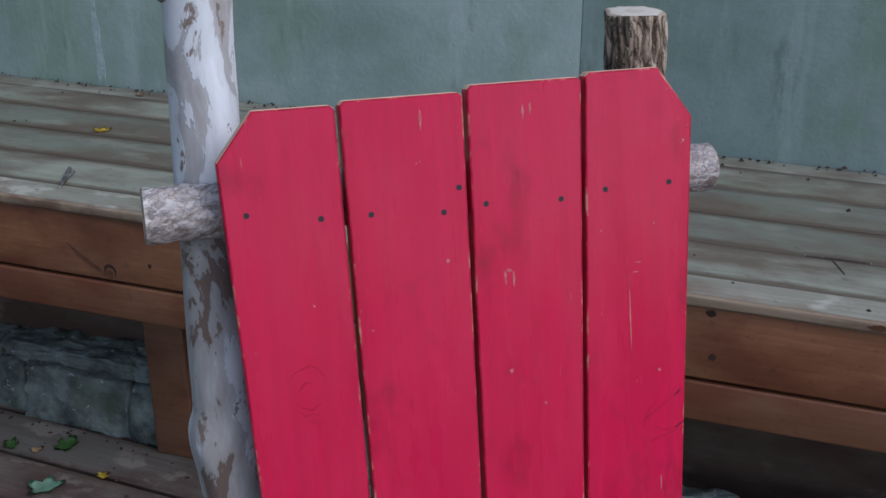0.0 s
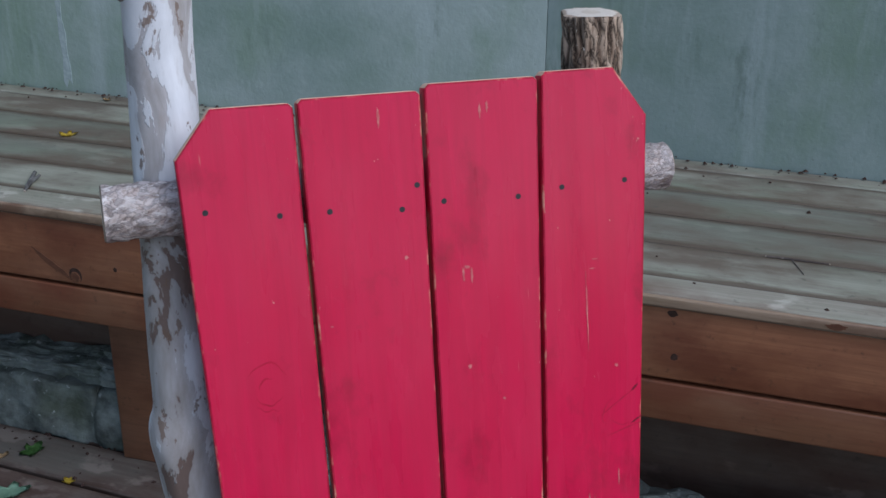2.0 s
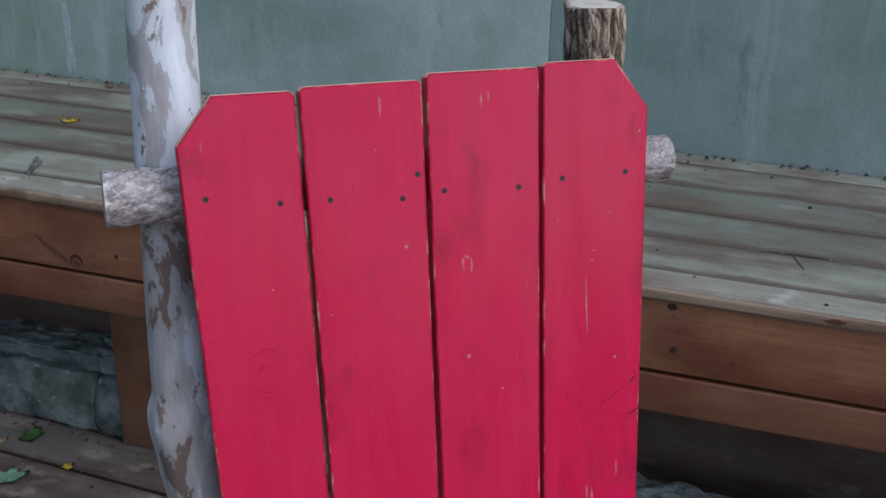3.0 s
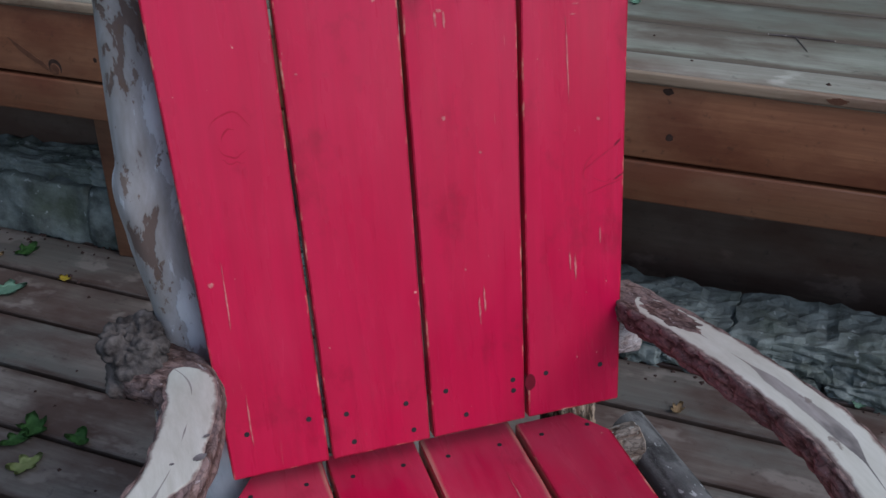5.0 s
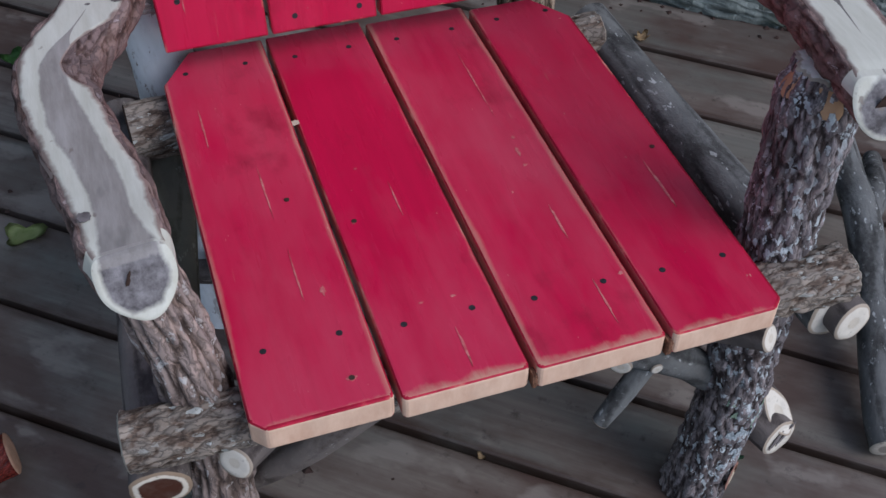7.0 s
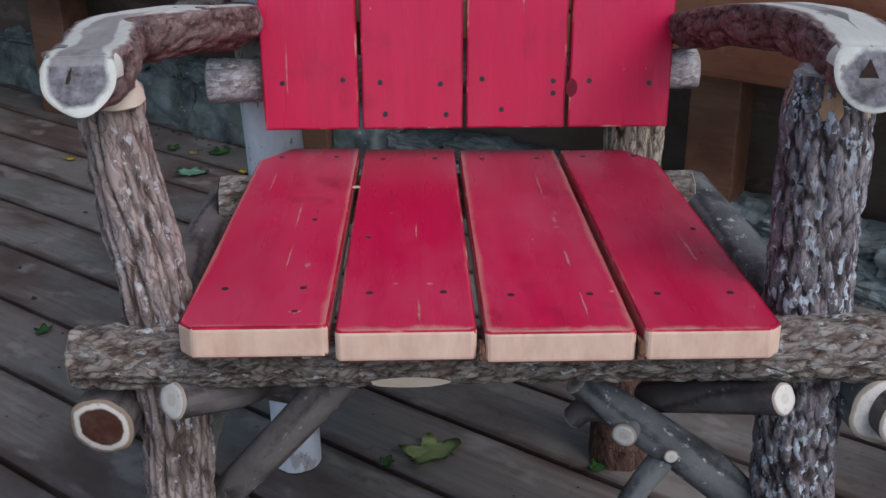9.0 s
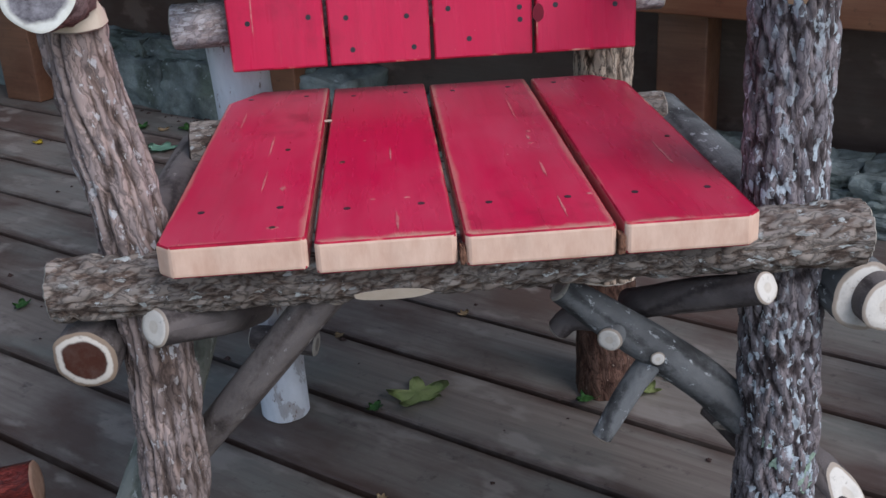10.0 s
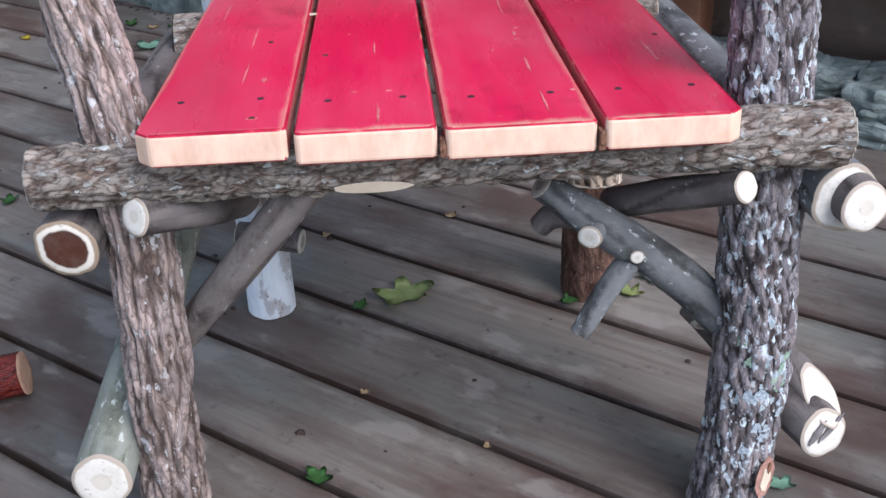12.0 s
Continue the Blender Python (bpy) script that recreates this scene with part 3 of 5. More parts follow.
floor = thing("floor", (0, 0.3, 0), "weathered grey-brown deck floor of parallel wooden planks with dark gaps", "floor", kind="structure")
PITCH = 0.143
plank = mesh_of("plank", board(7.0, PITCH - 0.0095, 0.034, 0.006, seg=3), DECK)
random.seed(4)
for k in range(-17, 11):
    ob = new("plank", plank)
    ob.parent = floor
    c = oriented(DECK_TURN, 0.047 + PITCH * (k + 0.5), -0.65, -0.017 - random.uniform(0, 0.0015))
    ob.location = c - PLACE[floor.name]
    ob.rotation_euler = (0, 0, DECK_TURN + random.uniform(-0.001, 0.001))
for k in range(9):
    ob = part("joist", board(0.04, 3.9, 0.14, 0.003), SHADOWED, floor, centre=Vector())
    ob.location = oriented(DECK_TURN, -0.55, -3.9 + 0.8 * k, -0.108) - PLACE[floor.name]
    ob.rotation_euler = (0, 0, DECK_TURN)

ST = radians(-33.6)
FRONT, BACK, TOP = 1.184, 1.972, 0.605
SAG = radians(-1.56)      # the platform is a little out of level


def stage(d, s, z):
    return oriented(ST, d, s, z)


def stage_piece(name, w, l, h, at, mat, parent, label="", bevel=0.004):
    """A board l long, w deep and h high, along the platform."""
    ob = part(name, board(l, w, h, bevel), mat, parent, label, centre=Vector())
    ob.location = stage(at[0], at[1], at[2] + (at[1] + 0.8) * math.tan(SAG)) - PLACE[parent.name]
    ob.rotation_euler = (0, -SAG, ST)
    return ob


platform = thing("platform", (0, 1.6, 0), "raised wooden platform with mossy grey planks and brown fascia boards", "platform", kind="structure")
edges = [FRONT + 0.004, 1.265, 1.423, 1.583, 1.740, 1.898, BACK - 0.003]
for i in range(6):
    a, b = edges[i], edges[i + 1]
    stage_piece("plank", b - a - (0.003 if i == 0 else 0.0075), 7.0, 0.026, ((a + b) / 2, -0.6, TOP - 0.013 - (0.0, 0.001, 0.002, 0.0015, 0.0025, 0.003)[i]), WORN_TOP if i == 0 else STAGE, platform, "pale worn front plank" if i == 0 else "")
stage_piece("front_lip", 0.010, 7.0, 0.019, (FRONT, -0.6, TOP - 0.0105), LIP, platform, "worn tan front edge of the planks", 0.004)
stage_piece("fascia", 0.036, 7.0, 0.135, (FRONT + 0.024, -0.6, TOP - 0.0235 - 0.0675), FASCIA, platform, "reddish brown fascia board with knots")
stage_piece("lower_fascia", 0.036, 7.0, 0.075, (FRONT + 0.023, -0.6, TOP - 0.2405 + 0.0375), FASCIA, platform)
for s, w in ((-2.078, 0.13), (-1.197, 0.094), (-0.260, 0.094), (0.85, 0.09), (2.0, 0.09)):
    ob = part("post", board(w, 0.088, 0.366 - (s + 0.8) * math.tan(-SAG), 0.004), FASCIA_SHADED, platform, centre=Vector())
    ob.location = stage(1.28 + 0.044, s, 0.183 - (s + 0.8) * math.tan(-SAG) / 2) - PLACE[platform.name]
    ob.rotation_euler = (0, 0, ST)
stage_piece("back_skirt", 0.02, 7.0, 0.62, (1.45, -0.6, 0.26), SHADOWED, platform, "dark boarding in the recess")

wall = thing("wall_north", tuple(stage(BACK + 0.08, 0, 0)), "grey-green painted board wall with drips and a vertical joint", "wall", kind="structure")
for a, b in ((-4.2, -0.4636), (-0.4624, 2.9)):
    ob = part("panel", board(b - a, 0.12, 3.4, 0.001), WALL, wall, centre=Vector())
    ob.location = stage(BACK + 0.06, (a + b) / 2, 1.4) - PLACE[wall.name]
    ob.rotation_euler = (0, 0, ST)


# out of view: a wall added to cut the light from the left
side = thing("unseen_wall_west", tuple(stage(-0.6, -4.2, 0)), "unseen grey-green side wall added to keep off light from the left", "wall", kind="structure")
ob = part("panel", board(0.12, 5.6, 3.4, 0.003), WALL, side, centre=Vector())
ob.location = stage(-0.6, -4.27, 1.4) - PLACE[side.name]
ob.rotation_euler = (0, 0, ST)


def rock(l, w, h, seed, swell=1.0, crag=1.0):
    bm = bmesh.new()
    bmesh.ops.create_cube(bm, size=1)
    bmesh.ops.subdivide_edges(bm, edges=list(bm.edges), cuts=15, use_grid_fill=True)
    off = Vector((seed * 2.7, seed * 5.3, seed))
    for v in bm.verts:
        c = v.co.copy()
        c *= 1 - 0.16 * max(0, c.length - 0.56)
        p = Vector((c.x * l, c.y * w, c.z * h))
        n = noise.noise(p * 9 + off) * 0.030 * swell + noise.noise(p * 28 + off) * 0.013 * swell + (abs(noise.noise(Vector((p.x * 25, p.y * 25, p.z * 80)) + off)) * 0.012 + noise.noise(p * 70 + off) * 0.006) * crag
        v.co = p + c.normalized() * n
    return bm


stones = thing("stone_wall", tuple(oriented(DECK_TURN, 1.25, -0.6, 0)), "low wall of rough grey mossy stones under the platform", "stone wall", kind="structure")
random.seed(11)


def course(s, end, z, lengths, heights, depth, front):
    """One course of stones along the edge of the deck."""
    while s < end:
        l, h = random.uniform(*lengths), random.uniform(*heights)
        ob = part("stone", rock(l, depth, h, s + z * 7, 0.55 if h < 0.06 else 0.8, 1.6 if h < 0.06 else 0.8), ROCK, stones, smooth=h > 0.1, centre=Vector())
        ob.location = oriented(DECK_TURN, front + depth / 2 + random.uniform(-0.006, 0.012), s + l / 2, z + h / 2) - PLACE[stones.name]
        ob.rotation_euler = (random.uniform(-0.08, 0.08), random.uniform(-0.05, 0.05) if l < 0.3 else 0, DECK_TURN + random.uniform(-0.05, 0.05))
        s += l + 0.004


course(-3.7, -1.75, -0.01, (0.25, 0.42), (0.12, 0.15), 0.16, 1.195)
course(-1.74, -1.42, -0.01, (0.30, 0.31), (0.140, 0.145), 0.16, 1.190)
course(-3.7, -1.4, 0.135, (0.16, 0.40), (0.035, 0.05), 0.12, 1.225)
course(-1.30, 1.5, -0.012, (0.09, 0.30), (0.034, 0.048), 0.15, 1.195)
course(-1.30, 1.5, 0.027, (0.07, 0.26), (0.026, 0.040), 0.14, 1.208)
course(-1.30, 1.5, 0.058, (0.08, 0.34), (0.026, 0.044), 0.13, 1.222)

# ---- the chair ----
chair = thing("armchair", (0, 0.28, 0), "rustic log armchair with red painted board seat and back", "chair")

# seat boards: x from, x to, front y, back y
SEAT_THICK, THICK, SLOPE = 0.0245, 0.0185, radians(2.2)
SEAT_Z = 0.42975 - SEAT_THICK / 2
SEAT = ((-0.216, -0.108, 0.009, 0.500), (-0.103, -0.001, 0.006, 0.505), (0.0045, 0.1135, 0.003, 0.500), (0.1185, 0.219, 0.000, 0.490))


screws_due = []


def painted(bm, end_sides):
    """Paint all over, bare wood at the given ends (+1 or -1 along y) and worn wood on the bevels."""
    bm.normal_update()
    for f in bm.faces:
        n = f.normal
        if any(n.y * e > 0.35 for e in end_sides) and abs(n.z) < 0.5:
            f.material_index = 1
        elif max(abs(n.x), abs(n.y), abs(n.z)) < 0.985 and abs(n.z) > 0.1:
            f.material_index = 2
    return bm


for i, (x0, x1, y0, y1) in enumerate(SEAT):
    corner = ((0.03, 0.045) if i == 3 else 0, (0.032, 0.05) if i == 0 else 0, 0.011 if i == 0 else 0.003, 0.010 if i == 3 else 0.003)
    z = SEAT_Z + (0.004, 0.001, 0.0, 0.002)[i]
    ob = part("seat_board", painted(board(x1 - x0, y1 - y0, SEAT_THICK, 0.0032, corner, 3), (-1,)), [RED_SEAT, END, WORN], chair, smooth=False, centre=Vector())
    ob.location = Vector(((x0 + x1) / 2, (y0 + y1) / 2, z)) - PLACE[chair.name]
    PLACE[ob.name] = Vector(((x0 + x1) / 2, (y0 + y1) / 2, z))
    ob.rotation_euler = (-SLOPE, 0, 0)
    for k in range(2):
        x = x0 + (x1 - x0) * (0.22 + 0.56 * k)
        for y in (0.068 + 0.005 * (3 - i), 0.462):
            screws_due.append((x, y))

# back boards, in the leaning plane of the back
LEAN_BACK = math.atan(0.227)
BACK_AT = Vector((0, 0.455, 0.459))
BACKS = ((-0.207, -0.1055, -0.229, -0.1125, 0.634), (-0.1015, 0.0065, -0.1085, 0.0145, 0.637), (0.0105, 0.117, 0.0185, 0.1395, 0.643), (0.121, 0.230, 0.1435, 0.264, 0.647))
back_m = Matrix.Translation(BACK_AT) @ Matrix.Rotation(radians(90) - LEAN_BACK, 4, "X")
for i, (a0, a1, b0, b1, l) in enumerate(BACKS):
    corner = ((0.040, 0.052) if i == 3 else 0.004, (0.038, 0.046) if i == 0 else 0.004, 0, 0)
    bm = painted(board(1.0, 1.0, THICK, 0, tuple((c[0] / (b1 - b0), c[1] / l) if isinstance(c, tuple) else (c / 0.11, c / l) if c else 0 for c in corner)), ())
    for v in bm.verts:
        t = v.co.y + 0.5
        v.co = Vector(((a0 + (a1 - a0) * (v.co.x + 0.5)) * (1 - t) + (b0 + (b1 - b0) * (v.co.x + 0.5)) * t, v.co.y * l, v.co.z))
    bmesh.ops.bevel(bm, geom=list(bm.edges), offset=0.0022, segments=2, affect="EDGES", profile=0.6)
    mid = (a0 + a1 + b0 + b1) / 4
    bm.transform(Matrix.Translation((-mid, 0, 0)))
    painted(bm, (1,))
    for f in bm.faces:
        if f.normal.y > 0.35 and abs(f.normal.z) < 0.3:
            f.material_index = 1
    ob = part("back_board", bm, [RED, END, WORN], chair, smooth=False, centre=Vector())
    m = back_m @ Matrix.Translation((mid, l / 2, -THICK / 2))
    PLACE[ob.name] = m.translation.copy()
    ob.matrix_basis = Matrix.Translation(-PLACE[chair.name]) @ m

BACK_SCREWS = ((-0.204, 0.537), (-0.134, 0.527), (-0.085, 0.526), (-0.012, 0.521), (0.005, 0.544), (0.032, 0.525), (0.112, 0.522), (0.161, 0.527), (0.233, 0.528),
               (-0.122, 0.053), (-0.187, 0.050), (-0.082, 0.050), (-0.017, 0.048), (-0.011, 0.015), (-0.077, 0.016), (0.028, 0.053), (0.049, 0.020), (0.105, 0.050), (0.105, 0.037), (0.144, 0.050), (0.209, 0.047))
back_boards = [o for o in chair.children if o.name.startswith("back_board")]
seat_boards = [o for o in chair.children if o.name.startswith("seat_board")]


def back_board_at(x, y):
    t = y / 0.64
    for i, (a0, a1, b0, b1, _) in enumerate(BACKS):
        if x < a1 * (1 - t) + b1 * t + 0.002:
            return back_boards[i]
    return back_boards[3]


def flat_on(m, outline, parent, name, mat, label=""):
    """A thin raised patch with the given outline, laid on a face."""
    bm = bmesh.new()
    low = [bm.verts.new((x, y, -0.0004)) for x, y in outline]
    top = [bm.verts.new((x, y, 0.0002)) for x, y in outline]
    bm.faces.new(top)
    for i in range(len(outline)):
        k = (i + 1) % len(outline)
        bm.faces.new((low[i], low[k], top[k], top[i]))
    bmesh.ops.recalc_face_normals(bm, faces=bm.faces)
    bm.transform(m)
    ob = part(name, bm, mat, None, label, smooth=False, centre=m.translation.copy())
    ob.parent = parent
    ob.matrix_basis = parent_inverse(parent) @ Matrix.Translation(m.translation)
    return ob


def parent_inverse(ob):
    m = ob.matrix_basis.copy()
    while ob.parent is not None:
        ob = ob.parent
        m = ob.matrix_basis @ m
    return m.inverted()


def blob(rx, ry, seed, n=14, rough=0.25):
    rnd = random.Random(seed)
    return [(rx * math.cos(2 * math.pi * i / n) * rnd.uniform(1 - rough, 1 + rough), ry * math.sin(2 * math.pi * i / n) * rnd.uniform(1 - rough, 1 + rough)) for i in range(n)]


def round_outline(r, n=12):
    return [(r * math.cos(2 * math.pi * i / n), r * math.sin(2 * math.pi * i / n)) for i in range(n)]


def on_back(x, y, lift=0.0):
    return back_m @ Matrix.Translation((x, y, lift))


def on_seat(x, y, lift=0.0):
    i = [k for k, b in enumerate(SEAT) if x < b[1] + 0.002][0]
    mid = (SEAT[i][2] + SEAT[i][3]) / 2
    z = SEAT_Z + (0.004, 0.001, 0.0, 0.002)[i] + SEAT_THICK / 2 - (y - mid) * math.tan(SLOPE)
    return seat_boards[i], Matrix.Translation((x, y, z + lift)) @ Matrix.Rotation(-SLOPE, 4, "X")


for x, y in screws_due:
    ob, m = on_seat(x, y, 0.0002)
    flat_on(m, round_outline(0.0028), ob, "screw", STEEL)
for x, y in BACK_SCREWS:
    flat_on(on_back(x, y, 0.0002), round_outline(0.0029), back_board_at(x, y), "screw", STEEL)
# where the paint is chipped or scratched through, knots and old holes
for k, (x, y, rx, ry) in enumerate(((-0.011, 0.472, 0.0026, 0.0026), (0.048, 0.447, 0.0012, 0.008), (0.052, 0.455, 0.004, 0.0022), (0.057, 0.447, 0.0012, 0.007), (0.216, 0.327, 0.0025, 0.0025), (0.049, 0.350, 0.0024, 0.003), (0.085, 0.310, 0.002, 0.0018),
                                   (-0.092, 0.411, 0.002, 0.0016), (0.079, 0.150, 0.0011, 0.013), (0.073, 0.140, 0.0011, 0.014), (0.184, 0.168, 0.0012, 0.012), (0.178, 0.176, 0.0009, 0.009), (-0.187, 0.20, 0.0007, 0.033), (-0.182, 0.066, 0.0007, 0.028),
                                   (0.214, 0.20, 0.0009, 0.008), (-0.2, 0.217, 0.0035, 0.003), (0.195, 0.447, 0.006, 0.0010), (0.192, 0.437, 0.004, 0.0009), (0.184, 0.391, 0.0007, 0.035), (-0.03, 0.615, 0.0014, 0.009), (0.075, 0.612, 0.0012, 0.007), (0.083, 0.617, 0.0011, 0.006))):
    f = 0.7 if rx > 0.5 * ry else 1.0
    flat_on(on_back(x, y, 0.0002), blob(rx * f, ry * f, k, 22, 0.45), back_board_at(x, y), "paint_chip", CHIP)


def crescent(r, w, a0, a1, squash=1.0, n=12):
    """A curved crack about a knot: the arc from a0 to a1 degrees, w wide in its middle."""
    out = []
    for sign in (1, -1):
        for i in range(n + 1):
            t = i / n if sign > 0 else 1 - i / n
            a = radians(a0 + (a1 - a0) * t)
            rr = r * (1 + 0.18 * noise.noise(Vector((t * 4, r * 900, a0)))) + sign * w * math.sin(math.pi * t) / 2
            if 0 < i < n or sign > 0:
                out.append((rr * math.cos(a), rr * math.sin(a) * squash))
    return out


for x, y, arcs in ((-0.160, 0.358, ((0.021, 0.0016, 20, 160, 1.2), (0.015, 0.0014, 200, 330, 1.2), (0.009, 0.002, 60, 190, 1.1), (0.020, 0.0012, 230, 300, 1.2))),
                   (0.222, 0.272, ((0.024, 0.0014, 120, 215, 0.9), (0.017, 0.0010, 200, 290, 0.8)))):
    for r, w, a0, a1, q in arcs:
        flat_on(on_back(x, y, 0.0001), crescent(r, w, a0, a1, q), back_board_at(x, y), "knot_crack", RED_KNOT)
for x, y, w, l, turn in ((0.2185, 0.2865, 0.0011, 0.026, -1.03), (0.224, 0.2535, 0.0009, 0.022, -1.33), (0.237, 0.299, 0.0018, 0.006, -0.9), (0.238, 0.262, 0.0014, 0.008, -1.1)):
    flat_on(on_back(x, y, 0.0001) @ Matrix.Rotation(turn, 4, "Z"), blob(w * 0.8, l * 0.8, 31, 20, 0.4), back_boards[3], "knot_crack", RED_PIT if l < 0.01 else RED_KNOT)
flat_on(on_back(0.125, 0.043, 0.0001), blob(0.006, 0.010, 52, 20, 0.08), back_board_at(0.13, 0.043), "knot_hole", RED_PIT)
for k, (x, y, rx, ry) in enumerate(((-0.153, 0.265, 0.0009, 0.028), (0.081, 0.36, 0.0009, 0.04), (0.082, 0.148, 0.0012, 0.018), (0.1875, 0.168, 0.0011, 0.033), (0.082, 0.052, 0.0009, 0.019), (-0.0425, 0.042, 0.0011, 0.021), (-0.19, 0.37, 0.0009, 0.03), (-0.15, 0.153, 0.0008, 0.028), (-0.0445, 0.222, 0.0008, 0.018),
                                   (-0.133, 0.131, 0.0022, 0.0045), (0.086, 0.271, 0.0022, 0.0026), (0.0825, 0.23, 0.003, 0.0022), (0.083, 0.25, 0.002, 0.006), (-0.061, 0.096, 0.0024, 0.0012), (-0.034, 0.095, 0.0026, 0.0016), (-0.134, 0.037, 0.0045, 0.0032), (0.107, 0.077, 0.0026, 0.0026), (-0.068, 0.272, 0.0016, 0.0012), (-0.088, 0.203, 0.0018, 0.0018))):
    ob, m = on_seat(x, y, 0.0002)
    flat_on(m, blob(rx * (0.75 if rx > 0.5 * ry else 0.9), ry * (0.75 if rx > 0.5 * ry else 1), 90 + k, 22, 0.45), ob, "paint_chip", CHIP)
for x, y in ((-0.137, 0.247), (-0.087, 0.205), (0.204, 0.216), (-0.134, 0.037)):
    ob, m = on_seat(x, y, 0.0005)
    flat_on(m, round_outline(0.0024), ob, "screw_hole", HOLE)

# bark of the rail caught in the gaps at the front edge
for k, (x, y, z, r) in enumerate(((0.0025, 0.008, 0.4145, 0.0075), (0.1165, 0.006, 0.4155, 0.008))):
    bm = rock(0.10, 0.14, 0.20, k + 5.5)
    for v in bm.verts:
        v.co *= r / 0.11
        v.co.x *= 0.55 + 8 * max(0.0, -v.co.z)
    bm.transform(Matrix.Translation((x, y, z)))
    part("bark_chip", bm, TENON_DARK, seat_boards[2 + k], "reddish brown bark caught in the gap", centre=Vector((x, y, z)))

# rear posts
log("rear_post", chair, [(-0.203, 0.515, 0.0), (-0.206, 0.53, 0.2), (-0.211, 0.545, 0.42), (-0.224, 0.575, 0.60), (-0.235, 0.588, 0.69), (-0.2405, 0.598, 0.738), (-0.2365, 0.608, 0.775), (-0.234, 0.64, 0.88), (-0.228, 0.68, 1.03), (-0.222, 0.715, 1.17), (-0.214, 0.75, 1.36)],
    [0.031, 0.032, 0.034, 0.033, 0.0355, 0.0375, 0.033, 0.033, 0.034, 0.0345, 0.034], SYCAMORE, "pale mottled sycamore post", 0.0012, 0.03, seed=3, wob=0.06, level=(True, True))
log("rear_post", chair, [(0.214, 0.515, 0.0), (0.215, 0.53, 0.15)], [0.040, 0.037], STRIPPED, "post with a stripped brown foot", 0.0025, 0.008, seed=5, level=(True, False))
log("rear_post", chair, [(0.215, 0.53, 0.15), (0.217, 0.565, 0.42), (0.226, 0.625, 0.8), (0.240, 0.69, 1.128)], [0.036, 0.035, 0.034, 0.034], BARK_POST, "upright post in ridged brown bark", 0.005, 0.011, seg=80, step=0.004, seed=6, ends=(None, SAWN_BRIGHT), stretch=0.14, level=(False, True))
log("branch", chair, [(-0.232, 0.71, 1.172), (-0.285, 0.715, 1.196), (-0.36, 0.72, 1.226), (-0.50, 0.735, 1.265)], [0.021, 0.020, 0.019, 0.017], BARK_RAIL, "side branch in flaking bark", 0.0015, 0.01, seg=40, seed=7, stretch=0.5)
log("rear_stretcher", chair, [(-0.225, 0.47, 0.132), (-0.19, 0.46, 0.130), (-0.150, 0.45, 0.126)], [0.015, 0.0155, 0.015], BARK_BLACK, "", 0.0008, 0.022, seg=32, seed=10)
# rails behind the back
log("back_rail", chair, [(-0.296, 0.628, 0.972), (0.02, 0.632, 0.968), (0.314, 0.636, 0.962)], [0.0275, 0.027, 0.026], BARK_RAIL, "", 0.003, 0.007, seed=8, ends=(SAWN, SAWN), stretch=0.5)
log("lower_back_rail", chair, [(-0.272, 0.508, 0.500), (0.0, 0.506, 0.507), (0.268, 0.505, 0.511)], [0.024, 0.023, 0.0225], BARK_RAIL, "", 0.0018, 0.01, seed=9, ends=(SAWN_GREY, SAWN))
# seat rails
log("front_seat_rail", chair, [(-0.308, 0.068, 0.391), (-0.1, 0.056, 0.395), (0.1, 0.050, 0.3975), (0.312, 0.046, 0.402)], [0.0245, 0.0225, 0.0205, 0.0255], BARK_GREY, "front rail in grey scaly bark", 0.0038, 0.0075, seg=72, step=0.004, seed=12, ends=(SAWN_GREY, SAWN_GREY), stretch=0.5)
log("rear_seat_rail", chair, [(-0.258, 0.445, 0.379), (0.0, 0.455, 0.380), (0.262, 0.460, 0.379)], [0.030, 0.025, 0.026], BARK_GREY, "", 0.003, 0.009, seed=13, ends=(HOLE, SAWN))
# side rails
log("side_rail", chair, [(-0.292, 0.055, 0.336), (-0.275, 0.3, 0.352), (-0.262, 0.50, 0.36)], [0.0255, 0.024, 0.023], BARK_BLACK, "dark side rail with a red-hearted end", 0.0012, 0.022, seed=14, ends=(SAWN_DARK, SAWN_GREY))
pale_rail = log("side_rail", chair, [(0.322, 0.046, 0.345), (0.292, 0.28, 0.358), (0.272, 0.50, 0.37)], [0.028, 0.026, 0.024], BARK_FORK, "grey side rail with a pale sawn end", 0.0012, 0.022, seed=15, ends=(SAWN, SAWN), cut=((0.1, -1, 0.12), None))
log("sawn_step", pale_rail, [(0.331, 0.030, 0.344), (0.329, 0.048, 0.345)], [0.0205, 0.0205], BARK_BLACK, "raised sawn step on the end", 0.0006, 0.022, seg=40, seed=32, wob=0.1, ends=(SAWN_BRIGHT, None), cut=((0.14, -1, 0.12), None))
log("seat_stretcher", chair, [(-0.2305, 0.040, 0.3675), (-0.192, 0.090, 0.350), (-0.178, 0.19, 0.305), (-0.187, 0.29, 0.262)], [0.0155, 0.017, 0.016], BARK_BLACK, "", 0.0008, 0.022, seg=36, seed=16, ends=(SAWN_BRIGHT, SAWN_GREY))
log("seat_stretcher", chair, [(0.230, 0.018, 0.373), (0.195, 0.070, 0.346), (0.152, 0.125, 0.314)], [0.0125, 0.0145, 0.0140], BARK_BLACK, "", 0.0008, 0.022, seg=36, seed=17, ends=(SAWN_BRIGHT, SAWN_GREY))
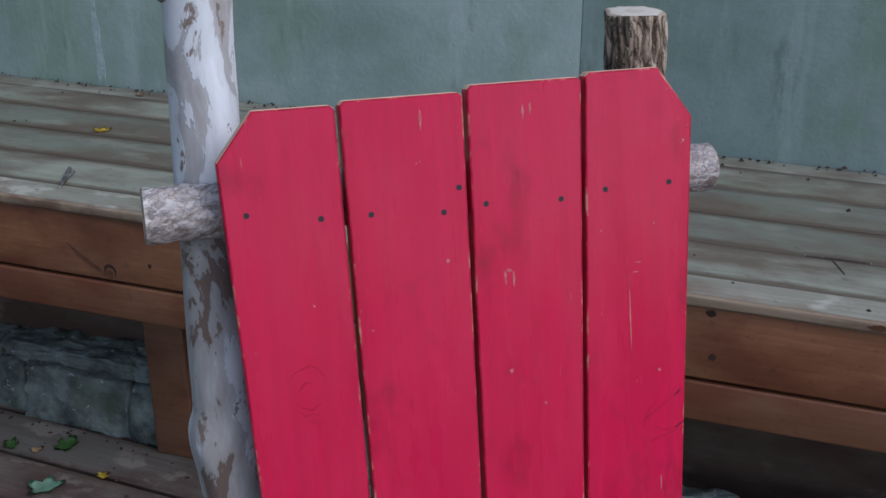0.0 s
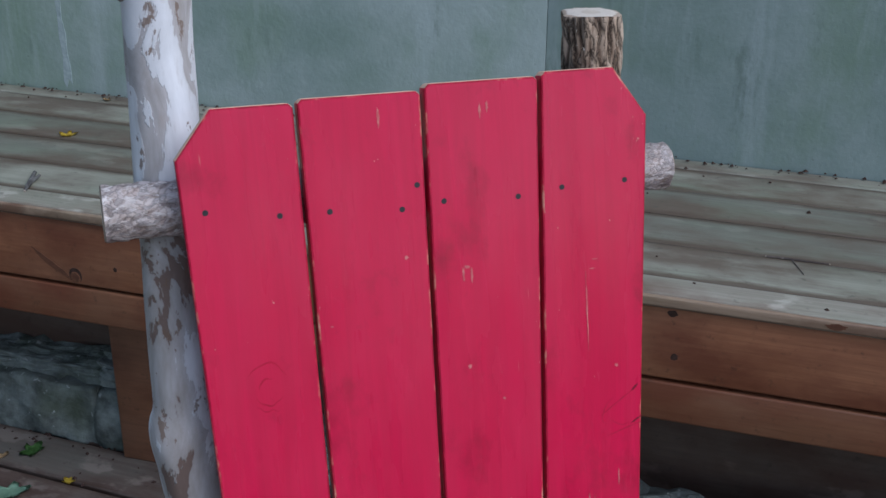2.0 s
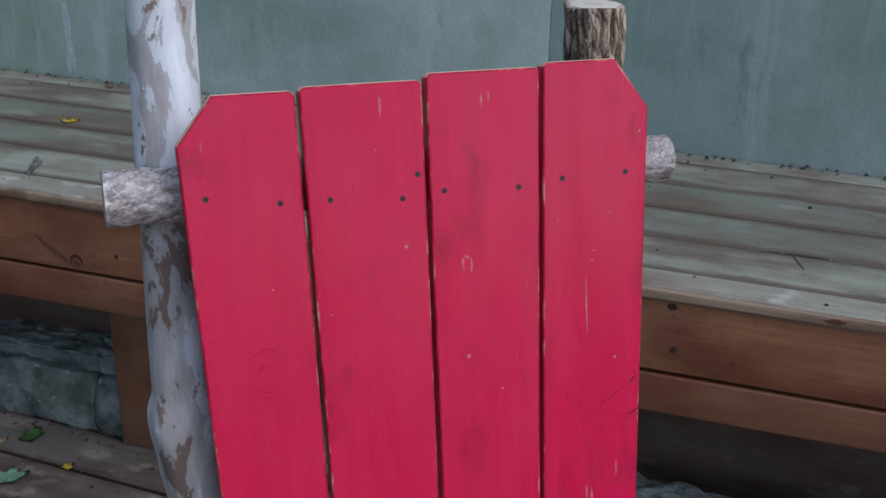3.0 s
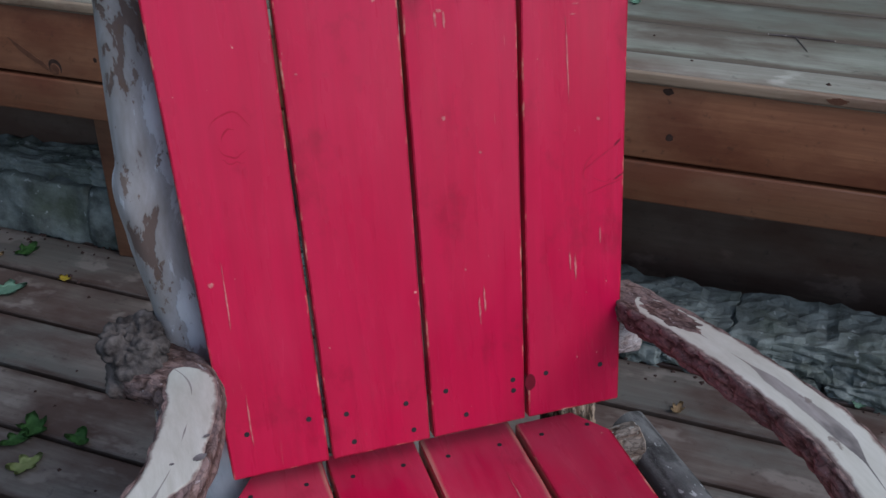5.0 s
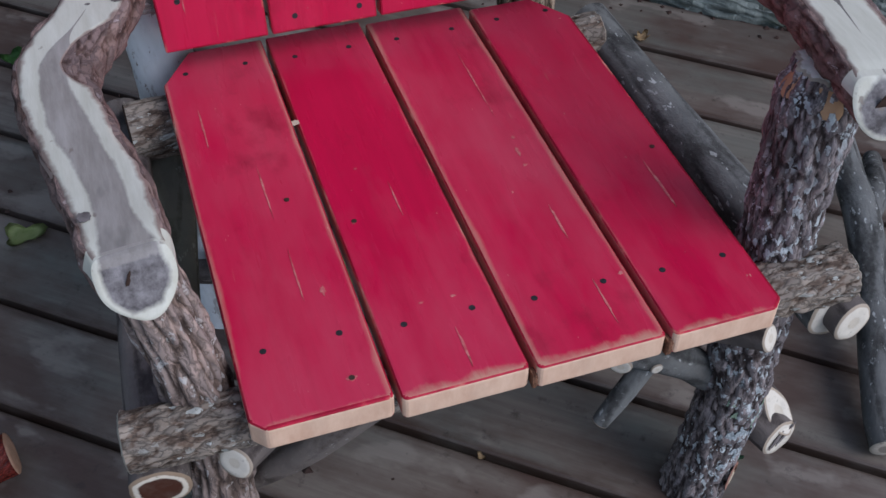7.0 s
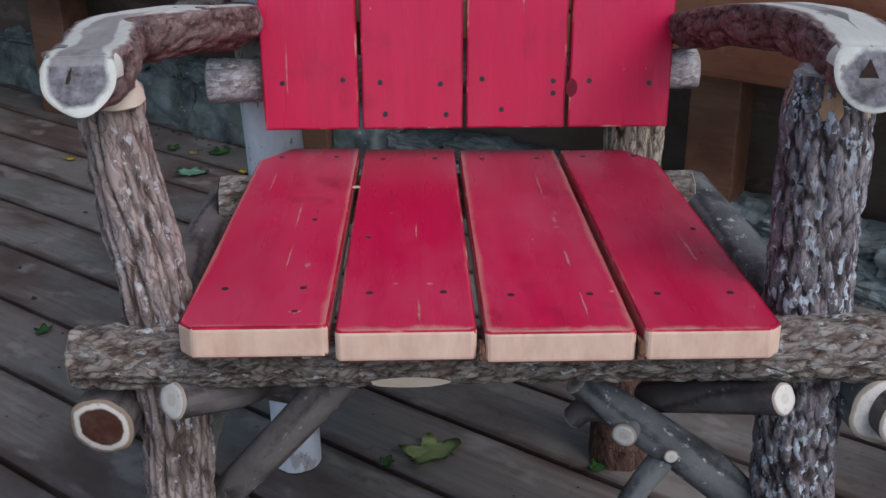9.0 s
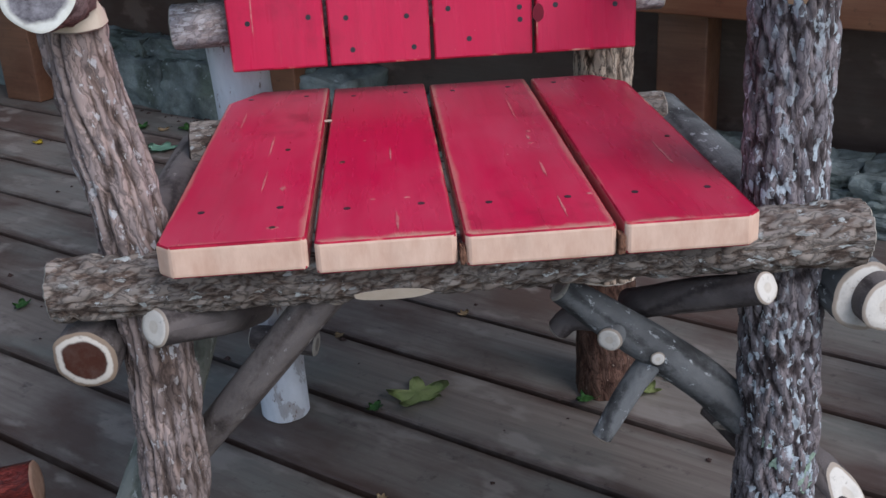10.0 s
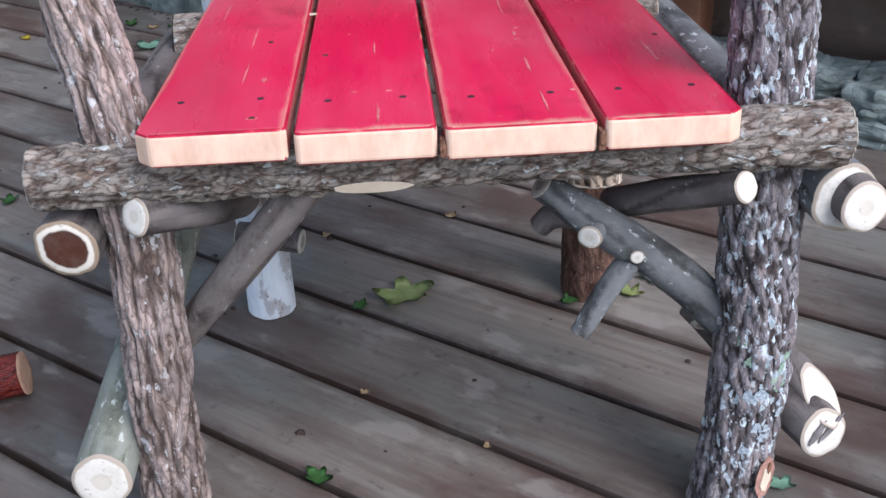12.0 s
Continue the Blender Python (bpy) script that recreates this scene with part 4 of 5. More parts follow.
# front posts
log("front_post", chair, [(-0.262, 0.112, 0.0), (-0.252, 0.095, 0.15), (-0.243, 0.088, 0.32), (-0.248, 0.092, 0.43), (-0.262, 0.098, 0.53), (-0.267, 0.100, 0.594)], [0.031, 0.029, 0.027, 0.0265, 0.0255, 0.024], BARK_BROWN, "front post in furrowed brown bark", 0.0052, 0.0085, seg=112, step=0.003, seed=21, ends=(None, SAWN), stretch=0.16, level=(True, False))
log("front_post", chair, [(0.268, 0.092, 0.0), (0.275, 0.09, 0.10), (0.277, 0.088, 0.2), (0.270, 0.087, 0.31), (0.264, 0.088, 0.44), (0.264, 0.092, 0.565), (0.264, 0.092, 0.605)], [0.036, 0.034, 0.034, 0.033, 0.033, 0.0335, 0.027], BARK_DARK, "front post in dark bark with pale lichen", 0.0045, 0.0075, seg=96, step=0.0035, seed=22, ends=(None, SAWN), stretch=0.28, level=(True, False))
# braces
log("brace", chair, [(-0.100, 0.062, 0.378), (-0.165, 0.085, 0.295), (-0.232, 0.125, 0.205)], [0.016, 0.016, 0.0145], BARK_SMOOTH, "", 0.0008, 0.022, seg=36, seed=24, ends=(SAWN, SAWN))
log("lower_brace", chair, [(-0.308, 0.062, 0.100), (-0.268, 0.24, 0.203), (-0.225, 0.45, 0.33)], [0.027, 0.0255, 0.023], BARK_GREEN, "greenish brace with a pale sawn end", 0.0008, 0.022, seed=25, ends=(SAWN_BRIGHT, SAWN_GREY), cut=((-0.05, -0.95, -0.06), None))
split = log("lower_brace", chair, [(0.344, 0.066, 0.097), (0.306, 0.125, 0.130), (0.252, 0.185, 0.175)], [0.0235, 0.026, 0.021], BARK_BLACK, "dark brace with a split pale end", 0.001, 0.022, seed=26, wob=0.15, ends=(SAWN_BRIGHT, SAWN), cut=((0.25, -0.92, 0.05), None))
log("split_lobe", split, [(0.343, 0.080, 0.127), (0.322, 0.113, 0.138), (0.295, 0.145, 0.147)], [0.017, 0.0195, 0.017], BARK_BLACK, "upper half of the split end", 0.001, 0.022, seg=36, seed=31, wob=0.15, ends=(SAWN_BRIGHT, SAWN), cut=((0.32, -0.66, 0.62), None))
way = Vector((0.25, -0.92, 0.05)).normalized()
for x, y, rx, ry, turn in ((-0.008, 0.002, 0.0045, 0.012, -0.6), (0.006, 0.004, 0.0035, 0.015, -0.75)):
    face = Matrix.Translation(Vector((0.344, 0.066, 0.097)) + way * 0.0030) @ way.to_track_quat("Z", "Y").to_matrix().to_4x4() @ Matrix.Translation((x, y, 0)) @ Matrix.Rotation(turn, 4, "Z")
    flat_on(face, blob(rx, ry, 77, 22, 0.3), split, "heart_streak", KNOT)
fork = log("forked_brace", chair, [(0.25, 0.105, 0.205), (0.215, 0.10, 0.245), (0.165, 0.09, 0.290), (0.128, 0.09, 0.318), (0.086, 0.088, 0.352)], [0.019, 0.019, 0.018, 0.0165, 0.013], BARK_FORK, "forked grey branch brace", 0.0012, 0.022, seg=36, seed=27)
log("twig", fork, [(0.168, 0.088, 0.285), (0.142, 0.08, 0.255), (0.119, 0.077, 0.214)], [0.011, 0.0105, 0.009], BARK_FORK, "", 0.0008, 0.022, seg=28, seed=28, ends=(None, SAWN))
log("twig", fork, [(0.132, 0.088, 0.312), (0.123, 0.070, 0.311)], [0.0115, 0.0105], BARK_FORK, "", 0.0005, 0.022, seg=28, seed=29, ends=(None, SAWN))
log("twig_scar", fork, [(0.164, 0.092, 0.289), (0.1635, 0.0715, 0.289)], [0.0075, 0.0062], BARK_FORK, "small pale round knot", 0.0003, 0.022, seg=24, seed=33, ends=(None, SAWN))
log("twig", fork, [(0.236, 0.128, 0.222), (0.238, 0.122, 0.208), (0.2385, 0.113, 0.192)], [0.010, 0.0115, 0.011], BARK_BLACK, "short brown stub with a sawn end", 0.0008, 0.022, seg=28, seed=34, ends=(None, SAWN_GREY), cut=(None, (-0.15, -0.75, -0.6)))
log("twig", fork, [(0.128, 0.10, 0.315), (0.10, 0.11, 0.312), (0.088, 0.115, 0.300)], [0.012, 0.011, 0.010], BARK_BLACK, "", 0.0008, 0.022, seg=28, seed=30)

# armrests


def armrest(pts, radii, seed, heart, end, open_top, label, notch=0.0):
    """A bent limb in its bark, planed flat on top; heart: its half width at points along the limb; end: the heart's half width and height at the sawn end; notch: how much of the inner half keeps its bark at the bend."""
    line = spline(pts, radii, 0.005)
    rings = rings_of(line, 56, 0.004, 0.011, seed, 0.08, 0.4, flat=0.42)
    for m in range(5):      # the front end is sawn off aslant, so that it looks upwards too
        q, r = line[-1 - m]
        t = (line[-1][0] - line[-3][0]).normalized()
        for pos, *_ in rings[-1 - m]:
            pos -= t * (pos.z - q.z) * 0.75 * (1 - m / 5)
    for m in range(4):      # worn smooth near the end
        ring = rings[-1 - m]
        for _ in range(8 - 2 * m):
            old = [p[0].copy() for p in ring]
            for i, p in enumerate(ring):
                p[0].xyz = (old[i - 1] + old[i] + old[(i + 1) % len(old)]) / 3
    n = len(line)

    def width(u):
        for (a, wa), (b, wb) in zip(heart, heart[1:]):
            if a <= u <= b:
                f = (u - a) / (b - a)
                return wa + (wb - wa) * f * f * (3 - 2 * f)
        return 0.02

    def across(i):
        t = (line[min(n - 1, i + 1)][0] - line[max(0, i - 1)][0]).normalized()
        return Vector((t.y, -t.x, 0)).normalized()

    def figure(i, off):
        """How far a place lies from the middle of the heart, in heart widths."""
        u, r = i / (n - 1), line[i][1]
        sh = 0.12 * noise.noise(Vector((u * 6 + seed, 0, 4)))
        return min(3.0, abs(off / r - sh) / max(0.02, width(u) * (1 + 0.2 * noise.noise(Vector((u * 9 + seed, 5, 0))))))

    body = tube(rings)
    body.faces.ensure_lookup_table()
    body.verts.ensure_lookup_table()
    names = [body.verts.layers.float.new(a) for a in ("fig", "rim", "endgrain")]
    for i in range(n):
        for j in range(56):
            v = body.verts[i * 56 + j]
            v[names[0]] = figure(i, (v.co - line[i][0]).dot(across(i)))
            v[names[1]] = 0.5 + 0.45 * max(0.0, min(1.0, 0.5 - (v.co.z - line[i][0].z) / line[i][1]))
    for i in range(n - 4, n - 1):
        for j in range(56):
            if rings[i][j][0].z > line[i][0].z - 0.1 * line[i][1]:
                body.faces[i * 56 + j].material_index = 1
    ob = part("armrest", body, [BARK_ROT, PLANED], chair, label)

    bm = bmesh.new()
    names = [bm.verts.layers.float.new(a) for a in ("fig", "rim", "endgrain")]
    i0, i1 = int(0.10 * (n - 1)), int(0.982 * (n - 1))
    rows = []
    for i in range(i0, i1 + 1):
        q, r = line[i]
        sd, u = across(i), (i - i0) / (i1 - i0)
        tip = min(1.0, math.sqrt(u * 12)) if u < 0.1 else 1.0
        row = []
        for m in range(21):
            k = -1 + m / 10
            wob = 1 + 0.13 * noise.noise(Vector((u * 11 + seed, 3 if k > 0 else 8, 0))) + 0.06 * noise.noise(Vector((u * 40 + seed, 3 if k > 0 else 8, 0)))
            off = r * 0.88 * tip * k * min(1.06, wob)
            if k < 0:
                off *= 1 - notch * max(0.0, 1 - ((u - 0.52) / 0.12) ** 2)
            drop = 0.0012 - 0.0022 * max(0.0, (u - 0.97) / 0.03) - (0.0035 if abs(k) > 0.99 else 0.0) - 0.0012 * max(0, abs(k) - 0.8) * 5
            v = bm.verts.new(q + sd * off + Vector((0, 0, 0.42 * r + drop)))
            v[names[0]], v[names[1]] = figure(i, off), abs(k) * min(1.0, 1.02 * wob)
            row.append(v)
        rows.append(row)
    for r0, r1 in zip(rows, rows[1:]):
        for j in range(20):
            bm.faces.new((r0[j], r0[j + 1], r1[j + 1], r1[j]))
    bmesh.ops.recalc_face_normals(bm, faces=bm.faces)
    if sum(f.normal.z for f in bm.faces) < 0:
        bmesh.ops.reverse_faces(bm, faces=bm.faces)
    part("planed_top", bm, PLANED, ob, "pale sapwood with a grey heart")

    # the sawn front end
    t = (line[-1][0] - line[-2][0]).normalized()
    sd = across(n - 1)
    rise = t.cross(sd) if t.cross(sd).z > 0 else sd.cross(t)
    r = line[-1][1]
    mid = sum((p[0] for p in rings[-1]), Vector()) / len(rings[-1])
    bm = bmesh.new()
    names = [bm.verts.layers.float.new(a) for a in ("fig", "rim", "endgrain")]
    rows = []
    for m in range(14):
        f = 1 - m / 14
        row = []
        for p in rings[-1]:
            v = bm.verts.new(mid + (p[0] - mid) * f + t * (0.0 if m == 0 else 0.0014 + 0.001 * (1 - f)))
            a, b = (v.co - mid).dot(sd) / r, (v.co - mid).dot(rise) / r
            g = abs(a) / end[0] if open_top and b > 0 else math.hypot(a / end[0], (b + (0.0 if open_top else 0.1)) / end[1])
            v[names[0]], v[names[1]], v[names[2]] = min(3.0, g), 0.1 + f * 0.62, 1.0 if b < 0.35 or not open_top else 0.4
            row.append(v)
        rows.append(row)
    centre = bm.verts.new(mid + t * 0.0026)
    centre[names[2]] = 1.0
    k = len(rings[-1])
    for r0, r1 in zip(rows, rows[1:]):
        for j in range(k):
            bm.faces.new((r0[j], r0[(j + 1) % k], r1[(j + 1) % k], r1[j]))
    for j in range(k):
        bm.faces.new((rows[-1][j], rows[-1][(j + 1) % k], centre))
    bmesh.ops.recalc_face_normals(bm, faces=bm.faces)
    if sum((f.normal for f in bm.faces), Vector()).dot(t) < 0:
        bmesh.ops.reverse_faces(bm, faces=bm.faces)
    part("front_end", bm, PLANED, ob, "sawn front end with a dark cracked heart")
    crack = Matrix.Translation(mid + t * 0.0031) @ Matrix((sd, rise, t)).transposed().to_4x4()
    flat_on(crack @ Matrix.Translation((0.006, 0.001, 0)) @ Matrix.Rotation(0.35, 4, "Z"), blob(0.0013, 0.008, seed, 18, 0.4), ob, "crack", HOLE)
    flat_on(crack @ Matrix.Translation((-0.001, -0.009, 0)) @ Matrix.Rotation(-0.2, 4, "Z"), blob(0.0008, 0.005, seed + 1, 18, 0.4), ob, "crack", HOLE)
    if not open_top:
        flat_on(crack @ Matrix.Translation((0.003, 0.0, 0.0006)), [(-0.009, -0.007), (0.001, -0.009), (0.008, -0.006), (0.005, 0.001), (0.001, 0.011), (-0.003, 0.004)], ob, "heart_hole", HOLE)
    part("rear_end", cap(rings[0], 0.0, (line[0][0] - line[1][0]).normalized() * 0.001), SAWN_GREY, ob)
    return ob


left_arm = armrest([(-0.272, 0.535, 0.565), (-0.235, 0.455, 0.579), (-0.255, 0.338, 0.599), (-0.285, 0.268, 0.605), (-0.295, 0.232, 0.608), (-0.289, 0.178, 0.611), (-0.272, 0.095, 0.616), (-0.266, 0.046, 0.622), (-0.263, 0.020, 0.624)],
        [0.036, 0.031, 0.030, 0.030, 0.030, 0.030, 0.030, 0.0285, 0.0255], 41, ((0.48, 0.03), (0.58, 0.34), (0.75, 0.42), (0.92, 0.40), (1.0, 0.66)), (0.74, 0.64), True, "bent limb armrest with planed pale top", 0.75)
armrest([(0.250, 0.525, 0.557), (0.256, 0.460, 0.570), (0.264, 0.358, 0.594), (0.274, 0.252, 0.614), (0.282, 0.158, 0.622), (0.274, 0.080, 0.623), (0.266, 0.032, 0.622)],
        [0.024, 0.026, 0.027, 0.028, 0.030, 0.0295, 0.027], 43, ((0.48, 0.02), (0.57, 0.24), (0.74, 0.30), (0.83, 0.02), (1.0, 0.02)), (0.76, 0.66), False, "bent limb armrest with a narrow pale planed top")
# dark knots in the planed top
for x, y, z, rx, ry, turn, seed, mat, name in ((-0.238, 0.322, 0.6150, 0.006, 0.004, 0.5, 6, KNOT, "knot"), (-0.229, 0.352, 0.6118, 0.003, 0.0018, 0.4, 7, KNOT, "knot"),
                                               (-0.262, 0.320, 0.6152, 0.0022, 0.0014, 0, 8, KNOT, "knot"), (-0.286, 0.064, 0.6340, 0.0045, 0.005, 0, 9, KNOT, "knot")):
    slope = Matrix.Translation((x, y, z)) @ Matrix.Rotation(-0.105, 4, "X") @ Matrix.Rotation(turn, 4, "Z")
    flat_on(slope, blob(rx, ry, seed, 26, 0.18), left_arm, name, mat)
burl = rock(0.048, 0.050, 0.046, 3.3)
bmesh.ops.subdivide_edges(burl, edges=list(burl.edges), cuts=1, use_grid_fill=True)
burl.normal_update()
for v, way in [(v, v.normal.copy()) for v in burl.verts]:
    v.co += way * (0.012 * abs(noise.noise(v.co * 85)) + 0.004 * noise.noise(v.co * 220))
burl.transform(Matrix.Translation((-0.283, 0.545, 0.578)))
part("burl", burl, BURL, [o for o in chair.children if o.name.startswith("armrest")][0], "knobbly grey burl at the rear end")

# ---- leaves and loose pieces on the deck ----


def leaf(name, at, size, turn, mat, label, lobes=5, curl=0.3, seed=0):
    """A lobed leaf, bent and lying on its edges."""
    bm = bmesh.new()
    rnd = random.Random(seed)
    n = lobes * 6
    centre = bm.verts.new((0, 0, 0.1 * size))
    rim, midr = [], []
    for i in range(n):
        a = 2 * math.pi * i / n
        ph = (i / 6) % 1
        r = size * 0.5 * (0.55 + 0.45 * abs(math.cos(math.pi * ph)) ** 1.3) * (0.75 + 0.35 * math.cos(a) ** 2) * rnd.uniform(0.92, 1.08)
        for row, s in ((midr, 0.5), (rim, 1.0)):
            x, y = r * s * math.cos(a), r * s * math.sin(a)
            row.append(bm.verts.new((x, y, max(0.0, curl * (y * y + 0.4 * x * x) / size * 2.4 * (1 if s == 1 else 0.8) + rnd.uniform(0, 0.04) * size * s))))
    for i in range(n):
        k = (i + 1) % n
        bm.faces.new((centre, midr[i], midr[k]))
        bm.faces.new((midr[i], rim[i], rim[k], midr[k]))
    low = min(v.co.z for v in bm.verts)
    for v in bm.verts:
        v.co.z -= low
    bmesh.ops.solidify(bm, geom=list(bm.faces), thickness=0.0006)
    bm.transform(Matrix.Translation((at[0], at[1], at[2] + 0.0008)) @ Matrix.Rotation(turn, 4, "Z"))
    return tagged(part(name, bm, mat), label, "leaf", "fallen leaves")


leaf("leaf", (-0.030, 0.522, 0), 0.085, 0.5, LEAF_LIME, "yellow-green torn leaf lying on the deck", seed=1)
leaf("leaf", (-0.088, 0.502, 0), 0.028, 1.2, LEAF_GREEN, "small green leaf on the deck planks", seed=2)
leaf("leaf", (-0.56, 1.684, 0), 0.080, 0.1, LEAF_TEAL, "pale green upturned leaf on the deck", seed=3)
leaf("leaf", (-0.445, 1.694, 0), 0.032, 2.1, LEAF_YELLOW, "tiny yellow leaf on the deck", seed=4)
leaf("leaf", (0.590, 0.896, 0), 0.032, 0.7, LEAF_TAN, "dry tan leaf curled on the deck", curl=0.9, seed=5)

for k, (x, y, size, mat, label) in enumerate((
        (-0.442, 0.730, 0.062, LEAF_LIME, "pale green crumpled leaf on the deck"),
        (-0.502, 1.201, 0.070, LEAF_GREEN, "dark green leaf in a clump on the deck"),
        (-0.530, 1.175, 0.055, LEAF_GREEN, "dark green leaf in a clump on the deck"),
        (-0.427, 1.145, 0.055, LEAF_GREEN, "small green leaf on the deck planks"),
        (-0.515, 1.105, 0.060, LEAF_LIME, "yellow-green leaf on the deck planks"),
        (-0.130, 0.165, 0.035, LEAF_GREEN, "small green leaf stuck in a plank gap"),
        (0.186, 0.485, 0.042, LEAF_GREEN, "green leaf beside the chair's rear foot"),
        (0.262, 0.492, 0.04, LEAF_LIME, "yellow-green leaf beside the chair's rear foot"),
        (-0.520, 1.840, 0.065, LEAF_GREEN, "dark green leaf by the stone wall"),
        (-0.072, 0.875, 0.08, LEAF_LIME, "pale green leaf under the chair"),
        (-0.648, 0.892, 0.035, LEAF_GREEN, "small green leaf on the deck planks"),
        (-0.082, 0.308, 0.014, LEAF_TAN, "tan flake of bark on the deck"),
        (0.047, 0.199, 0.013, LEAF_TAN, "tan flake of bark on the deck"),
        (0.330, 0.107, 0.03, LEAF_TEAL, "pale leaf scrap beside the front post"),
        (-0.641, 1.876, 0.045, LEAF_GREEN, "dark green leaf by the stone wall"),
        (-0.585, 1.836, 0.030, LEAF_TAN, "tan leaf scrap by the stone wall"),
        (0.301, 0.531, 0.050, LEAF_TEAL, "pale green leaf beside the chair's rear foot"),
        (0.904, 0.810, 0.035, LEAF_TEAL, "pale green leaf scrap near the stones"),
        (-0.870, 1.800, 0.035, LEAF_YELLOW, "yellow leaf by the stone wall"),
        (0.047, 0.747, 0.022, LEAF_TAN, "tan flake of bark in a plank gap"),
        (0.001, 0.883, 0.020, LEAF_TAN, "tan flake of bark on the deck"),
        (-0.139, 0.708, 0.018, LEAF_TAN, "tan flake of bark on the deck"))):
    leaf("leaf", (x, y, 0), size, k * 1.7, mat, label, 5 if k % 3 else 3, 0.35 + 0.1 * (k % 4), 20 + k)


def on_top(d, s):
    """The height of the platform's planks at a place."""
    return TOP - 0.002 + (s + 0.8) * math.tan(SAG)


for k, (d, s, size, mat, label) in enumerate((
        (1.609, -1.515, 0.045, LEAF_YELLOW, "yellow leaf on the platform planks"),
        (1.915, -1.602, 0.03, LEAF_TAN, "pale dry leaf on the platform planks"),
        (1.518, -0.185, 0.03, LEAF_TEAL, "pale green leaf scrap on the platform"))):
    leaf("leaf", tuple(stage(d, s, on_top(d, s))), size, k * 2.1, mat, label, 5, 0.4, 60 + k)

# loose wood
def lying(d, s, lift):
    return tuple(stage(d, s, on_top(d, s) + lift))


stick = thing("stick", lying(1.29, -1.39, 0), "short grey forked stick lying on the platform", "stick", "loose sticks")
log("stem", stick, [lying(1.245, -1.372, 0.004), lying(1.29, -1.39, 0.006), lying(1.345, -1.418, 0.006)], [0.003, 0.0055, 0.004], BARK_FORK, "", 0.0004, 0.022, seg=14, seed=51)
log("fork", stick, [lying(1.29, -1.39, 0.006), lying(1.325, -1.392, 0.009)], [0.0045, 0.003], BARK_FORK, "", 0.0003, 0.022, seg=12, seed=52)
stick = thing("stick", lying(1.40, 0.11, 0), "thin dark twig lying on the platform", "stick", "loose sticks")
log("stem", stick, [lying(1.420, 0.06, 0.002), lying(1.419, 0.11, 0.003), lying(1.421, 0.17, 0.002)], [0.0016, 0.002, 0.0014], BARK_BLACK, "", 0.0002, 0.022, seg=10, seed=53)
log("fork", stick, [lying(1.419, 0.105, 0.002), lying(1.356, 0.125, 0.002)], [0.0011, 0.0008], BARK_BLACK, "", 0.0002, 0.022, seg=10, seed=54)

limb = thing("branch", (0.60, 0.3, 0), "forked grey branch leaning low over the deck", "branch")
log("stem", limb, [(0.50, 0.05, 0.024), (0.519, 0.098, 0.034), (0.588, 0.237, 0.065), (0.62, 0.325, 0.10), (0.629, 0.392, 0.13), (0.624, 0.45, 0.18)], [0.021, 0.022, 0.022, 0.024, 0.021, 0.019], BARK_FORK, "", 0.0015, 0.022, seg=36, seed=56)
log("fork", limb, [(0.62, 0.325, 0.10), (0.66, 0.36, 0.10), (0.72, 0.43, 0.06), (0.78, 0.50, 0.016)], [0.018, 0.017, 0.016, 0.014], BARK_FORK, "", 0.0012, 0.022, seg=30, seed=57)
trunk = thing("log", (-0.62, 0.38, 0), "short polished red-brown log lying on the deck", "log")
log("trunk", trunk, [(-0.76, 0.275, 0.028), (-0.62, 0.312, 0.029), (-0.471, 0.351, 0.029)], [0.028, 0.028, 0.026], GLOSSY, "", 0.0015, 0.012, seg=40, seed=58, ends=(SAWN_GREY, SAWN_TAN), cut=(None, (0.97, 0.12, 0.1)))

# knots in the fascia, a pale run of paint on the wall, sawn scars on the chair
def on_stage(d, s, z):
    return Matrix.Translation(stage(d, s, z)) @ Matrix.Rotation(ST, 4, "Z") @ Matrix.Rotation(radians(90), 4, "X")


fascia = [o for o in platform.children if o.name.startswith("fascia")][0]
for k, (s, z, rx, ry) in enumerate(((-1.149, 0.501, 0.004, 0.005), (-0.086, 0.552, 0.009, 0.006), (-0.077, 0.471, 0.006, 0.006))):
    flat_on(on_stage(FRONT + 0.0058, s, z), blob(rx, ry, 130 + k, 14, 0.2), fascia, "knot", HOLE)
# the large knot: a dark ring with a long streak of grain
flat_on(on_stage(FRONT + 0.0058, -1.240, 0.474), crescent(0.013, 0.007, -40, 215, 1.2), fascia, "knot", HOLE)
flat_on(on_stage(FRONT + 0.0056, -1.242, 0.473), blob(0.010, 0.011, 136, 18, 0.15), fascia, "knot", KNOT_BROWN)
flat_on(on_stage(FRONT + 0.0056, -1.292, 0.498) @ Matrix.Rotation(-0.62, 4, "Z"), blob(0.045, 0.006, 137, 24, 0.3), fascia, "grain_streak", KNOT_BROWN)
lip = [o for o in platform.children if o.name.startswith("front_lip")][0]
flat_on(on_stage(FRONT - 0.0053, 0.172, 0.568), blob(0.017, 0.005, 138, 22, 0.25), lip, "knot", KNOT_BROWN)
panel = [o for o in wall.children if o.name.startswith("panel")][0]
flat_on(on_stage(BACK - 0.0004, -1.75, 0.77), [(-0.014, -0.12), (-0.006, -0.135), (0.003, -0.11), (0.011, -0.125), (0.013, -0.08), (0.007, -0.04), (0.010, 0.01), (0.003, 0.05), (0.006, 0.11), (-0.001, 0.16), (0.001, 0.23), (-0.006, 0.31), (-0.011, 0.30), (-0.008, 0.2), (-0.013, 0.12), (-0.009, 0.06), (-0.012, 0.0), (-0.007, -0.05)], panel, "paint_run", DRIP)
rail = [o for o in chair.children if o.name.startswith("front_seat_rail")][0]
